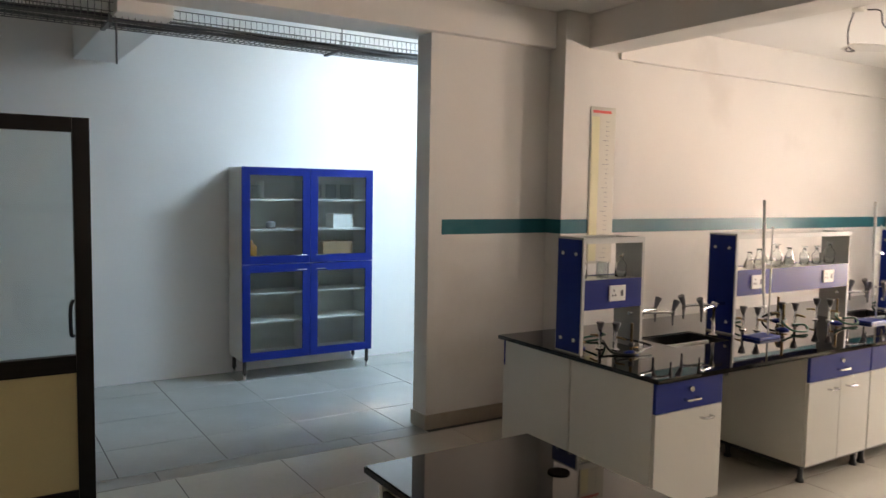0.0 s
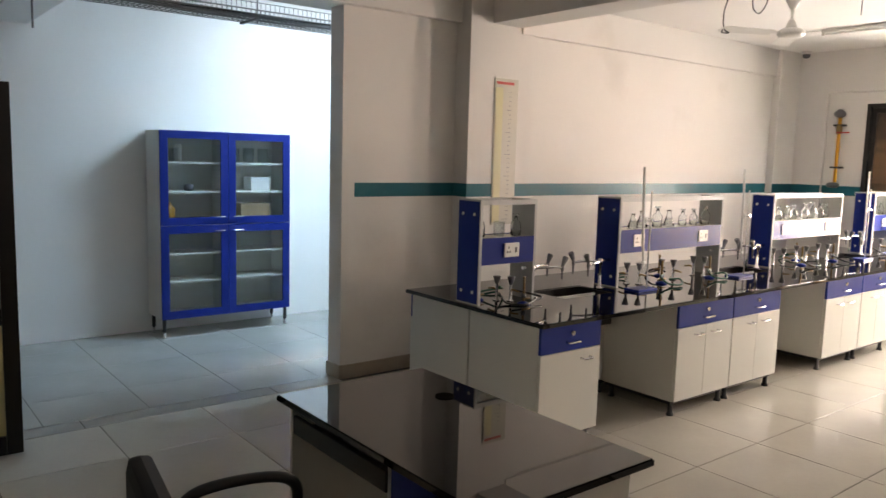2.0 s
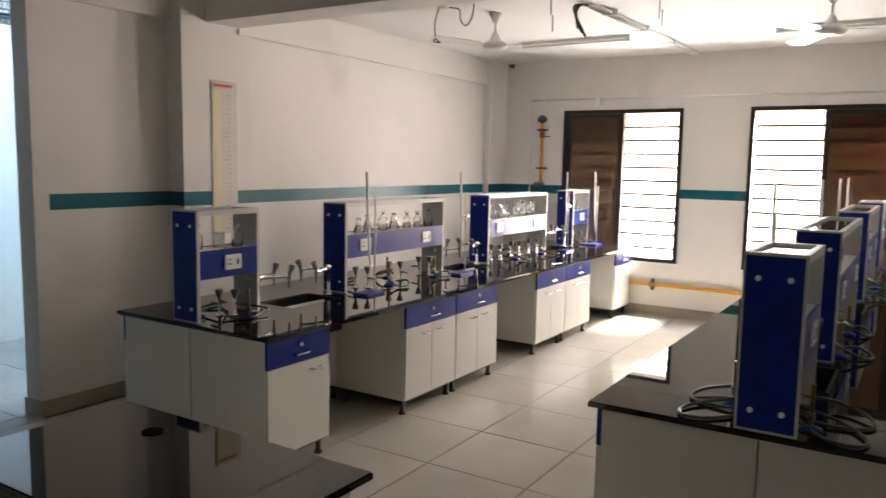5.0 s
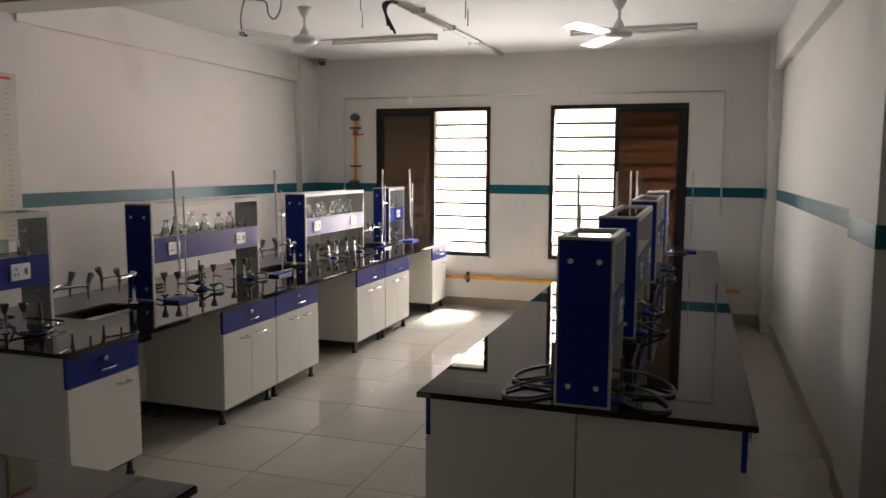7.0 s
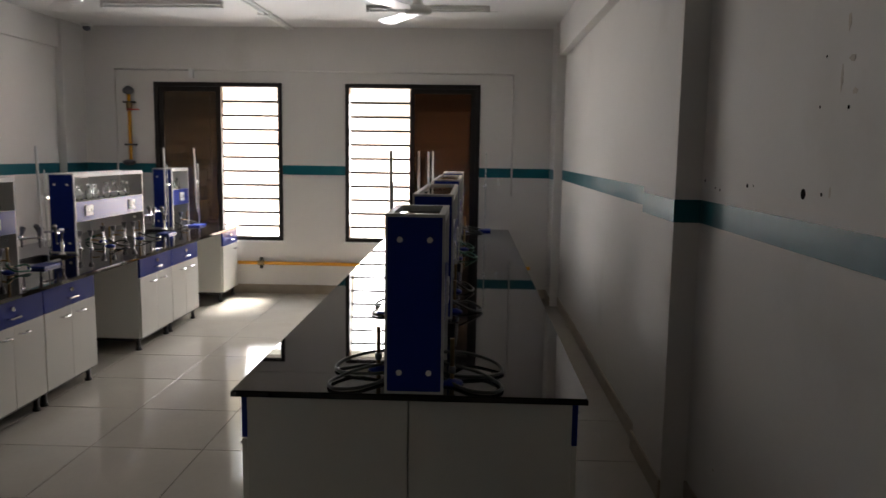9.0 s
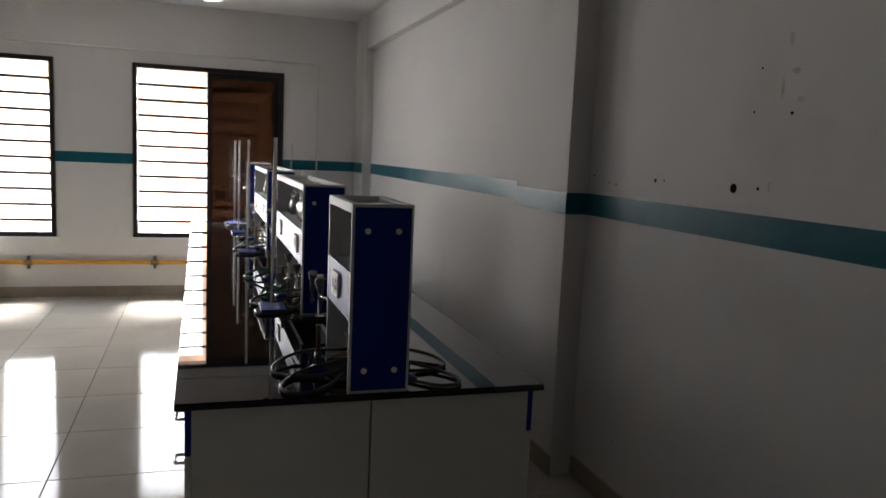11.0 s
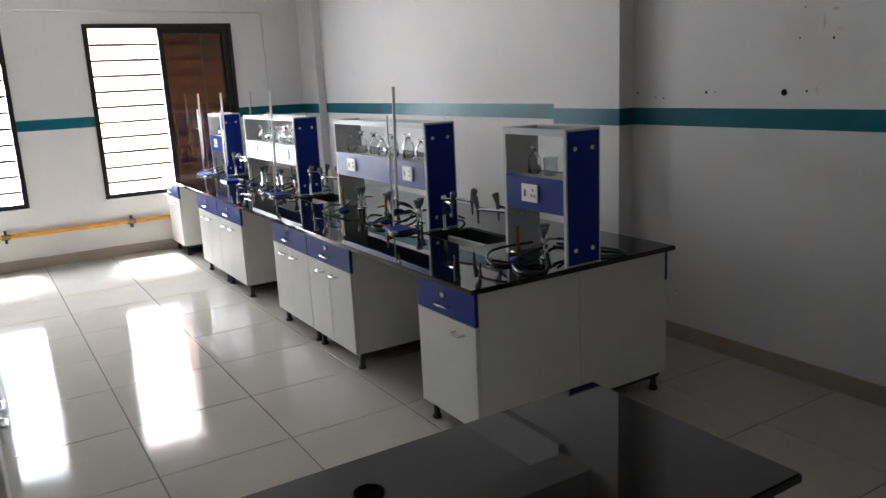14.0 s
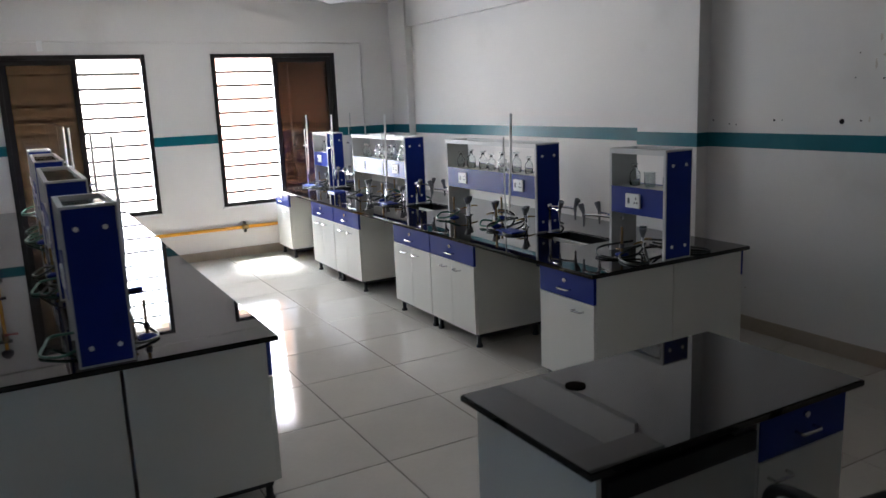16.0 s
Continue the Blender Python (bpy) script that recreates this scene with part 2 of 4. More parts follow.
# window wall with two openings
W1, W2, WZ = (3.28, 4.66), (1.165, 2.60), (0.585, 2.27)
bm = bmesh.new()
for y0, y1, z0, z1 in ((0.0, W2[0], 0, CEIL), (W2[0], W1[1], 0, WZ[0]), (W2[0], W1[1], WZ[1], CEIL), (W2[1], W1[0], WZ[0], WZ[1]), (W1[1], 5.9, 0, CEIL)):
    bm_box(bm, WX, WX + 0.23, y0, y1, z0, z1)
wall_east = structure("wall_east", bm, WALL, "white painted wall with two tall window openings", "wall")
bm = box(BACK, 4.90, Y_R - 0.25, Y_R, 0, CEIL)
bm_box(bm, 4.90, WX, Y_R - 0.25, Y_RF, 0, CEIL)
structure("wall_south", bm, WALL, "white painted wall with drilled holes and patched plaster", "wall")
bm = box(STUB_X, 4.92, Y_L, Y_L + 0.17, 0, 2.60)
bm_box(bm, 4.92, WX, Y_LF, Y_L + 0.20, 0, CEIL)
structure("wall_north", bm, WALL, "white painted side wall ending at a wide opening", "wall")
bm = box(BACK - 0.2, BACK, 0.0, 5.9, 0, CEIL)
structure("wall_west", bm, WALL, "plain white wall closing the room", "wall")
structure("wall_hall", box(HALL_X0, HALL_X1, HALL_Y, HALL_Y + 0.2, 0, CEIL + 0.3), HALLWALL, "white painted back wall of the store room", "wall")
structure("wall_hall_west", box(HALL_X0 - 0.2, HALL_X0, 5.9, HALL_Y + 0.2, 0, CEIL + 0.3), HALLWALL, "plain white end wall", "wall")
structure("wall_hall_east", box(HALL_X1, HALL_X1 + 0.2, Y_L + 0.2, HALL_Y + 0.2, 0, CEIL + 0.3), HALLWALL, "plain white end wall", "wall")
structure("floor_rear", box(BACK, -1.50, Y_R, 5.58, -0.003, 0.0), TILE, "beige tile floor behind the walk", "floor")
structure("wall_north_rear", box(BACK, HALL_X0, 5.58, 5.90, 0, 2.60), WALL, "plain white wall closing the room", "wall")
# columns and beams
structure("column_south", box(4.80, 5.40, Y_R - 0.01, 0.36, 0, CEIL, 0.004), WALL, "white painted square column in the wall", "column")
structure("column_north", box(4.84, 5.50, 5.47, Y_L + 0.01, 0, CEIL, 0.004), WALL, "white painted square column in the wall", "column")
structure("column_corner_south", box(9.20, WX, Y_RF, 0.42, 0, CEIL, 0.004), WALL, "white painted corner column", "column")
structure("column_corner_north", box(9.20, WX, 5.42, Y_LF, 0, CEIL, 0.004), WALL, "white painted corner column", "column")
structure("beam_cross", box(5.06, 5.36, Y_R, Y_L, 2.61, CEIL, 0.006), WALL, "white painted beam across the ceiling", "beam")
structure("beam_north", box(5.36, 9.20, 5.455, Y_LF, 2.565, CEIL, 0.004), WALL, "white painted beam along the wall head", "beam")
structure("beam_south", box(5.36, 9.20, Y_RF, 0.40, 2.53, CEIL, 0.004), WALL, "white painted beam along the wall head", "beam")
structure("beam_opening", box(BACK, 5.06, 5.57, 5.90, 2.60, CEIL + 0.3, 0.006), WALL, "white painted beam over the wide opening", "beam")
structure("beam_hall", box(2.02, 2.32, 5.90, HALL_Y, 2.53, CEIL + 0.3, 0.006), HALLWALL, "white painted beam across the store room", "beam")

# teal stripe, 2 mm proud of the paint
SZ, SZR = (1.302, 1.402), (1.275, 1.375)


def stripe(x0, x1, y0, y1, z=SZ):
    structure("trim_stripe", box(x0, x1, y0, y1, *z), TEAL, "teal painted stripe around the wall", "wall stripe")


stripe(STUB_X + 0.10, 4.838, Y_L - 0.002, Y_L + 0.01)
stripe(4.838, 4.85, 5.47, Y_L - 0.002)
stripe(4.838, 5.502, 5.468, 5.47)
stripe(5.502, 9.198, Y_LF - 0.002, Y_LF + 0.01)
stripe(9.198, WX - 0.002, 5.418, 5.42)
stripe(WX - 0.002, WX + 0.01, W1[1], 5.418)
stripe(WX - 0.002, WX + 0.01, W2[1], W1[0])
stripe(WX - 0.002, WX + 0.01, 0.422, W2[0])
stripe(9.198, WX - 0.002, 0.42, 0.422)
stripe(5.402, 9.198, Y_RF - 0.01, Y_RF + 0.002)
stripe(4.798, 5.402, 0.36, 0.362, SZR)
stripe(4.798, 4.80, Y_R + 0.002, 0.36, SZR)
stripe(BACK, 4.798, Y_R - 0.01, Y_R + 0.002, SZR)


def skirting(x0, x1, y0, y1):
    structure("baseboard", box(x0, x1, y0, y1, 0.0, 0.10, 0.003), SKIRT, "brown tile skirting along the wall foot", "baseboard")


skirting(STUB_X - 0.012, 4.84, Y_L - 0.012, Y_L)
skirting(STUB_X - 0.012, STUB_X, Y_L, Y_L + 0.182)
skirting(4.828, 5.512, 5.458, 5.47)
skirting(5.512, 9.19, Y_LF - 0.012, Y_LF)
skirting(WX - 0.012, WX, 0.432, 5.408)
skirting(9.19, WX, 0.42, 0.432)
skirting(5.41, 9.19, Y_RF, Y_RF + 0.012)
skirting(4.79, 5.41, 0.36, 0.372)
skirting(BACK, 4.79, Y_R, Y_R + 0.012)


# windows: dark aluminium frame, one sash slid open behind the other, outside grille
def window(name, y0, y1, open_low):
    z0, z1 = WZ
    w = tagged(new(name), "tall dark aluminium sliding window, half open, with grille", "window", kind="structure")
    w.matrix_world = pose(WX, y0, z0)
    W, H, F = y1 - y0, z1 - z0, 0.045
    for nm, a in (("jamb", (0, F, 0, H)), ("jamb", (W - F, W, 0, H)), ("sill", (F, W - F, 0, F)), ("head", (F, W - F, H - F, H))):
        part(nm, box(-0.02, 0.11, *a, 0.003), FRAME, w)
    mid = W * 0.5
    a, b = (mid - 0.03, W - F) if open_low else (F, mid + 0.03)
    sash = part("sash", bm_box(bm_box(bm_box(bm_box(bmesh.new(), 0.0, 0.03, a, a + 0.05, F, H - F), 0.0, 0.03, b - 0.05, b, F, H - F), 0.0, 0.03, a + 0.05, b - 0.05, F, F + 0.05), 0.0, 0.03, a + 0.05, b - 0.05, H - F - 0.05, H - F), FRAME, w)
    p = part("pane", box(0.012, 0.017, a + 0.05, b - 0.05, F + 0.05, H - F - 0.05), TINT, sash, "bronze tinted glass")
    p.visible_shadow = False
    sash2 = part("sash", bm_box(bm_box(bm_box(bm_box(bmesh.new(), 0.045, 0.072, a + 0.012, a + 0.062, F, H - F), 0.045, 0.072, b - 0.03, b - 0.004, F, H - F), 0.045, 0.072, a + 0.062, b - 0.03, F, F + 0.05), 0.045, 0.072, a + 0.062, b - 0.03, H - F - 0.05, H - F), FRAME, w)
    p = part("pane", box(0.056, 0.060, a + 0.062, b - 0.03, F + 0.05, H - F - 0.05), PANE, sash2)
    p.visible_shadow = False
    z = F + 0.10
    while z < H - F:
        part("grille_bar", box(0.125, 0.135, 0.0, W, z - 0.013, z + 0.013), FRAME, w)
        z += 0.150
    for f in (0.0, 0.5, 1.0):
        part("grille_post", box(0.136, 0.146, f * (W - 0.012), f * (W - 0.012) + 0.012, 0.0, H), FRAME, w)
    part("ledge", box(-0.035, 0.0, -0.02, W + 0.02, -0.02, 0.0, 0.003), PLATE, w, "thin white stone ledge")


window("window_1", *W1, True)
window("window_2", *W2, False)

# outside: ground, and across the yard a flat glowing backdrop for lit buildings
structure("ground", box(WX + 0.23, 400, -300, 300, -0.6, -0.5), mat("yard_concrete", (0.48, 0.46, 0.43), 0.8, vary=0.15), "pale concrete yard outside the windows", "ground")


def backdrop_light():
    m = bpy.data.materials.new("glowing_yard_distance")
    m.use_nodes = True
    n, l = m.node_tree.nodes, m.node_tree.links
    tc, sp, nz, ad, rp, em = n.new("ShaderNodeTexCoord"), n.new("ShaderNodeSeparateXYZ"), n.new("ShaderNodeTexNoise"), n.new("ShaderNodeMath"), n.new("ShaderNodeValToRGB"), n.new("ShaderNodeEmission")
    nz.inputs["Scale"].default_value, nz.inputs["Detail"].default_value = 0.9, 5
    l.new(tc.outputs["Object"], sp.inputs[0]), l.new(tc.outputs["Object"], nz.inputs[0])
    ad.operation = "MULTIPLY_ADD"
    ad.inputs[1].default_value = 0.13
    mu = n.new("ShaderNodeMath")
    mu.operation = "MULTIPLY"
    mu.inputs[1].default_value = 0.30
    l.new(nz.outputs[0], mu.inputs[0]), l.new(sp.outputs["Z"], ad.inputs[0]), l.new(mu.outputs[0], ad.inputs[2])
    # lit lower and dimmer upper bands of the buildings, put into the emission colour
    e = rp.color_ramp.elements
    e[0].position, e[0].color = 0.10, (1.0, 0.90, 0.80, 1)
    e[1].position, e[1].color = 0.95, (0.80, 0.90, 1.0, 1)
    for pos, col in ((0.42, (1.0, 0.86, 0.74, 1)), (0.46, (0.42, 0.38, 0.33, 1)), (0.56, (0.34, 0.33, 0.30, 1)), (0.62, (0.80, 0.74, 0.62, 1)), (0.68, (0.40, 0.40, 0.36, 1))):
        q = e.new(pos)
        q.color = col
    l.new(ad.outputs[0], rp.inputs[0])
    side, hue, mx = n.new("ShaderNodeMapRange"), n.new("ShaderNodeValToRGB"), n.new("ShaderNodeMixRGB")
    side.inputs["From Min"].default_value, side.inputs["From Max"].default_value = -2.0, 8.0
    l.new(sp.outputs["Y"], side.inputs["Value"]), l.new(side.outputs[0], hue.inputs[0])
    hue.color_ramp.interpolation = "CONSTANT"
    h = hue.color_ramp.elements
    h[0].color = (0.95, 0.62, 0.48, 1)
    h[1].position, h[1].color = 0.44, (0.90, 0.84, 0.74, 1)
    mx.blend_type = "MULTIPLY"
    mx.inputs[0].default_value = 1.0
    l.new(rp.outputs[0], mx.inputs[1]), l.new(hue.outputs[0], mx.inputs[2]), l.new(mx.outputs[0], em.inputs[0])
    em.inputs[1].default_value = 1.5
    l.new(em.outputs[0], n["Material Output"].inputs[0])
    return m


structure("backdrop", box(17.0, 17.1, -20, 26, -0.5, 9.0), backdrop_light(), "flat glowing backdrop for overexposed pale buildings and sky outside", "backdrop")


# ---- lab benches ----
def worktop(name, x0, x1, y0, y1, holes, label, zt=TOP, th=0.022):
    xs = sorted({x0, x1, *(h[0] for h in holes), *(h[1] for h in holes)})
    ys = sorted({y0, y1, *(h[2] for h in holes), *(h[3] for h in holes)})
    bm = bmesh.new()
    v = {(i, j): bm.verts.new((x, y, zt)) for i, x in enumerate(xs) for j, y in enumerate(ys)}
    for i in range(len(xs) - 1):
        for j in range(len(ys) - 1):
            cx, cy = (xs[i] + xs[i + 1]) / 2, (ys[j] + ys[j + 1]) / 2
            if not any(h[0] < cx < h[1] and h[2] < cy < h[3] for h in holes):
                bm.faces.new((v[i, j], v[i + 1, j], v[i + 1, j + 1], v[i, j + 1]))
    top = list(bm.faces)
    ext = bmesh.ops.extrude_face_region(bm, geom=top)
    for e in ext["geom"]:
        if isinstance(e, bmesh.types.BMVert):
            e.co.z -= th
    bmesh.ops.recalc_face_normals(bm, faces=bm.faces)
    es = [e for e in bm.edges if len(e.link_faces) == 2 and e.calc_face_angle() > 1.0 and all(abs(q.co.z - zt) < 1e-5 for q in e.verts)]
    bmesh.ops.bevel(bm, geom=es, offset=0.004, segments=2, affect="EDGES")
    return solid(name, bm, GRANITE, label, "worktop")


def handle(parent, x, z, w=0.085):
    part("handle", tube(smooth_path([(x - w / 2, 0.0, z), (x - w / 2, 0.026, z), (x - w / 2 + 0.012, 0.030, z), (x + w / 2 - 0.012, 0.030, z), (x + w / 2, 0.026, z), (x + w / 2, 0.0, z)], 3), 0.0055, 6), STEEL, parent, "satin steel bow handle")


def cabinet(width, doors, depth=0.575):
    """A cabinet unit whose front faces +y, standing at its front left corner's foot line."""
    c = thing("lab_cabinet", (0, 0, 0), "white laminate lab cabinet with blue drawer, under worktop", "cabinet", "bench cabinets")
    z0, z1 = 0.10, TOP - 0.024
    part("body", box(0, width, -depth, -0.02, z0, z1, 0.002), WHITELAM, c)
    d = part("drawer_front", box(0.003, width - 0.003, -0.019, 0.0, z1 - 0.150, z1 - 0.004, 0.002), BLUELAM, c, "blue laminate drawer front")
    handle(d, width / 2, z1 - 0.100)
    part("lock", tube([(width / 2, 0, z1 - 0.052), (width / 2, 0.014, z1 - 0.052)], 0.013, 10), CHROME, d, "round chrome drawer lock")
    w = (width - 0.003) / doors
    for k in range(doors):
        p = part("door", box(0.003 + k * w, k * w + w - 0.001, -0.019, 0.0, z0 + 0.002, z1 - 0.154, 0.002), WHITELAM, c)
        hx = width * 0.5 + (-1 if k == 0 else 1) * w * 0.30 if doors == 2 else width * 0.26
        handle(p, hx, z1 - 0.205, 0.07)
    part("base_frame", box(0.015, width - 0.015, -depth + 0.01, -0.035, z0 - 0.025, z0), BLACK, c, "black recessed base frame")
    for x in (0.04, width - 0.04):
        for y in (-0.05, -depth + 0.05):
            part("foot", lathe([(0.024, 0.0), (0.024, 0.012), (0.016, 0.022), (0.016, z0 - 0.025)], (x, y, 0), 10), BLACK, c)
    return c


single, double = cabinet(0.48, 1), cabinet(0.615, 2)
single.matrix_world = pose(3.955 + 0.48, BENCH_R[0] + 0.03, 0, 0, 0, 180)
double.matrix_world = pose(5.17 + 0.615, BENCH_R[0] + 0.03, 0, 0, 0, 180)
for y0, y1 in (BENCH_R, BENCH_L):
    for unit, w, x in ((single, 0.48, 3.955), (double, 0.615, 5.17), (double, 0.615, 5.79), (double, 0.615, 7.11), (double, 0.615, 7.73), (single, 0.48, 9.06)):
        copy_thing(unit, pose(x, y1 - 0.03, 0, 0, 0, 0))
        if y0 > 3 or (unit is single and x > 4) or (unit is double and x > 5.3):
            copy_thing(unit, pose(x + w, y0 + 0.03, 0, 0, 0, 180))

SINKS = ((4.60, 5.06), (6.62, 7.05), (8.56, 8.99))


def knee_panel(x0, x1, yc):
    solid("knee_panel", box(x0, x1, yc - 0.009, yc + 0.009, 0.12, TOP - 0.024, 0.001), WHITELAM, "white laminate panel closing the knee space", "panel", "knee space panels")


def basin(x0, x1, yc):
    s = thing("sink", ((x0 + x1) / 2, yc, TOP), "black moulded lab sink sunk in granite worktop", "sink", "bench sinks")
    hx, hy, d = (x1 - x0) / 2 - 0.002, 0.148, 0.20
    bm = bmesh.new()
    for a in ((-hx, -hx + 0.012, -hy, hy), (hx - 0.012, hx, -hy, hy), (-hx + 0.012, hx - 0.012, -hy, -hy + 0.012), (-hx + 0.012, hx - 0.012, hy - 0.012, hy)):
        bm_box(bm, *a, -d, -0.004)
    bm_box(bm, -hx, hx, -hy, hy, -d - 0.01, -d)
    part("bowl", bm, SINKM, s)
    part("drain", lathe([(0.03, -d), (0.03, -d + 0.004), (0.012, -d + 0.002)], (0, 0, 0), 12), STEEL, s)


def tap(at, rz):
    t = thing("lab_tap", at, "chrome lab tap with grey levers and serrated nozzles", "tap", "bench taps", rz)
    part("pillar", lathe([(0.028, 0), (0.028, 0.008), (0.012, 0.014), (0.010, 0.16), (0.018, 0.165), (0.018, 0.20), (0.010, 0.205)], (0, 0, 0), 12), CHROME, t)
    for sy in (1, -1):
        arm = part("arm", tube(smooth_path([(0, 0, 0.18), (0.05, 0.03 * sy, 0.185), (0.14, 0.055 * sy, 0.185), (0.195, 0.065 * sy, 0.18)], 4), 0.008, 8), CHROME, t)
        part("nozzle", lathe([(0.004, -0.075), (0.007, -0.06), (0.005, -0.05), (0.008, -0.04), (0.006, -0.03), (0.011, -0.01), (0.011, 0.012)], (0.195, 0.065 * sy, 0.18), 10), GREYP, arm)
        part("lever", tube([(0.195, 0.065 * sy, 0.188), (0.200, 0.065 * sy, 0.202), (0.219, 0.067 * sy, 0.240), (0.222, 0.067 * sy, 0.246)], [0.009, 0.012, 0.020, 0.018], 10), GREYP, arm)
    part("handle", tube([(-0.0, 0, 0.185), (-0.03, 0, 0.19), (-0.09, 0.0, 0.188)], [0.010, 0.007, 0.010], 8), CHROME, t)
    return t


def rack(x0, length, yc):
    r = thing("reagent_rack", (x0, yc, TOP), "white reagent rack with blue end panels and sockets", "rack", "bench racks")
    hd, H = 0.100, 0.612
    for x, sgn in ((0.0, -1), (length, 1)):
        e = part("end_panel", box(min(x, x - sgn * 0.018), max(x, x - sgn * 0.018), -hd, hd, 0, H, 0.001), EDGE, r, "grey-edged upright end panel")
        part("facing", box(min(x, x + sgn * 0.003), max(x, x + sgn * 0.003), -hd + 0.009, hd - 0.009, 0.010, H - 0.010), BLUELAM, e, "blue laminate facing")
        for y in (-0.05, 0.05):
            for z in (0.075, H - 0.085):
                part("screw_cap", tube([(x + sgn * 0.003, y, z), (x + sgn * 0.007, y, z)], 0.010, 10), PLATE, e)
    a, b = 0.018, length - 0.018
    bm = bmesh.new()
    for y0, y1 in ((-hd, -hd + 0.022), (hd - 0.022, hd)):
        bm_box(bm, a, b, y0, y1, H - 0.03, H)
    for q0, q1 in ((a, a + 0.022), (b - 0.022, b)):
        bm_box(bm, q0, q1, -hd + 0.022, hd - 0.022, H - 0.03, H)
    part("top_frame", bm, EDGE, r, "pale grey top frame")
    part("top_pane", box(a + 0.022, b - 0.022, -hd + 0.022, hd - 0.022, H - 0.016, H - 0.011), GLASSW, r, "clear glass top")
    part("shelf", box(a, b, -hd + 0.012, hd - 0.012, 0.372, 0.388), INNER, r)
    n = 1 if length < 0.7 else 2
    for sgn in (-1, 1):
        y0, y1 = sorted((sgn * hd, sgn * (hd - 0.012)))
        fp = part("fascia", box(a - 0.002, b + 0.002, y0, y1, 0.235, 0.392, 0.001), BLUELAM, r, "blue laminate socket fascia")
        for k in range(n):
            cx = length * 0.55 if n == 1 else length * (0.17 + 0.62 * k)
            yy = sorted((sgn * hd, sgn * (hd + 0.009)))
            pl = part("socket_plate", box(cx - 0.058, cx + 0.058, yy[0], yy[1], 0.275, 0.358, 0.003), PLATE, fp, "white switch and socket plate")
            y2 = sorted((sgn * (hd + 0.009), sgn * (hd + 0.0105)))
            for dx, dz in ((-0.028, 0.016), (-0.038, -0.010), (-0.018, -0.010)):
                part("pin_hole", box(cx + dx - 0.004, cx + dx + 0.004, *y2, 0.316 + dz - 0.006, 0.316 + dz + 0.006), GREYP, fp)
            part("rocker", box(cx + 0.022, cx + 0.038, *y2, 0.300, 0.332), GREYP, fp)
    return r


def bottle(at, s=1.0):
    t = thing("reagent_bottle", at, "clear glass reagent bottle with flat stopper", "bottle", "shelf glassware")
    part("body", lathe([(0.026 * s, 0), (0.030 * s, 0.004), (0.030 * s, 0.062 * s), (0.024 * s, 0.078 * s), (0.012 * s, 0.086 * s), (0.011 * s, 0.098 * s), (0.016 * s, 0.102 * s), (0.009 * s, 0.100 * s), (0.009 * s, 0.086 * s), (0.021 * s, 0.077 * s), (0.0275 * s, 0.062 * s), (0.0275 * s, 0.006)], (0, 0, 0), 14), BOTTLEGLASS, t)
    part("stopper", lathe([(0.009 * s, 0.103 * s), (0.009 * s, 0.112 * s), (0.019 * s, 0.118 * s), (0.019 * s, 0.124 * s)], (0, 0, 0), 12), BOTTLEGLASS, t)
    return t


def beaker(at, s=1.0):
    return solid("beaker", lathe([(0.030 * s, 0), (0.033 * s, 0.004), (0.033 * s, 0.080 * s), (0.037 * s, 0.086 * s), (0.031 * s, 0.084 * s), (0.030 * s, 0.006)], (0, 0, 0), 14), GLASSW, "clear glass beaker standing on rack shelf", "beaker", "shelf glassware", at=at)


def flask(at, s=1.0):
    return solid("conical_flask", lathe([(0.036 * s, 0), (0.038 * s, 0.006), (0.014 * s, 0.075 * s), (0.013 * s, 0.095 * s), (0.017 * s, 0.102 * s), (0.011 * s, 0.098 * s), (0.012 * s, 0.075 * s), (0.034 * s, 0.008)], (0, 0, 0), 14), BOTTLEGLASS, "clear glass conical flask on rack shelf", "flask", "shelf glassware", at=at)


def burner(at):
    t = thing("bunsen_burner", at, "brass bunsen burner with blue round base", "burner", "bench burners")
    part("base", lathe([(0.040, 0), (0.040, 0.008), (0.018, 0.016), (0.010, 0.020)], (0, 0, 0), 12), BLUELAM, t, "blue enamelled base")
    part("barrel", lathe([(0.008, 0.02), (0.008, 0.16), (0.010, 0.165)], (0, 0, 0), 10), BRASS, t)
    part("collar", lathe([(0.013, 0.040), (0.014, 0.050), (0.013, 0.065)], (0, 0, 0), 10), GREYP, t)
    part("inlet", tube([(0.008, 0, 0.032), (0.05, 0, 0.032)], 0.005, 8), BRASS, t)
    return t


def gas_turret(at, rz):
    t = thing("gas_tap", at, "bench gas tap with grey conical knob", "gas tap", "bench gas taps", rz)
    part("stem", lathe([(0.022, 0), (0.022, 0.006), (0.009, 0.012), (0.009, 0.105)], (0, 0, 0), 10), CHROME, t)
    part("knob", lathe([(0.012, 0.105), (0.016, 0.118), (0.024, 0.145), (0.022, 0.150)], (0, 0, 0), 10), GREYP, t, "grey conical knob")
    part("spout", tube([(0, 0, 0.07), (0.03, 0, 0.072), (0.07, 0, 0.066)], [0.008, 0.006, 0.005], 8), BRASS, t)
    return t


def hose(pts, green, r=0.0065):
    solid("gas_hose", tube(smooth_path(pts, 6), r, 8), GREENHOSE if green else RUBBER, "green rubber gas hose looped on worktop" if green else "black rubber gas hose looped on worktop", "hose", "bench hoses")


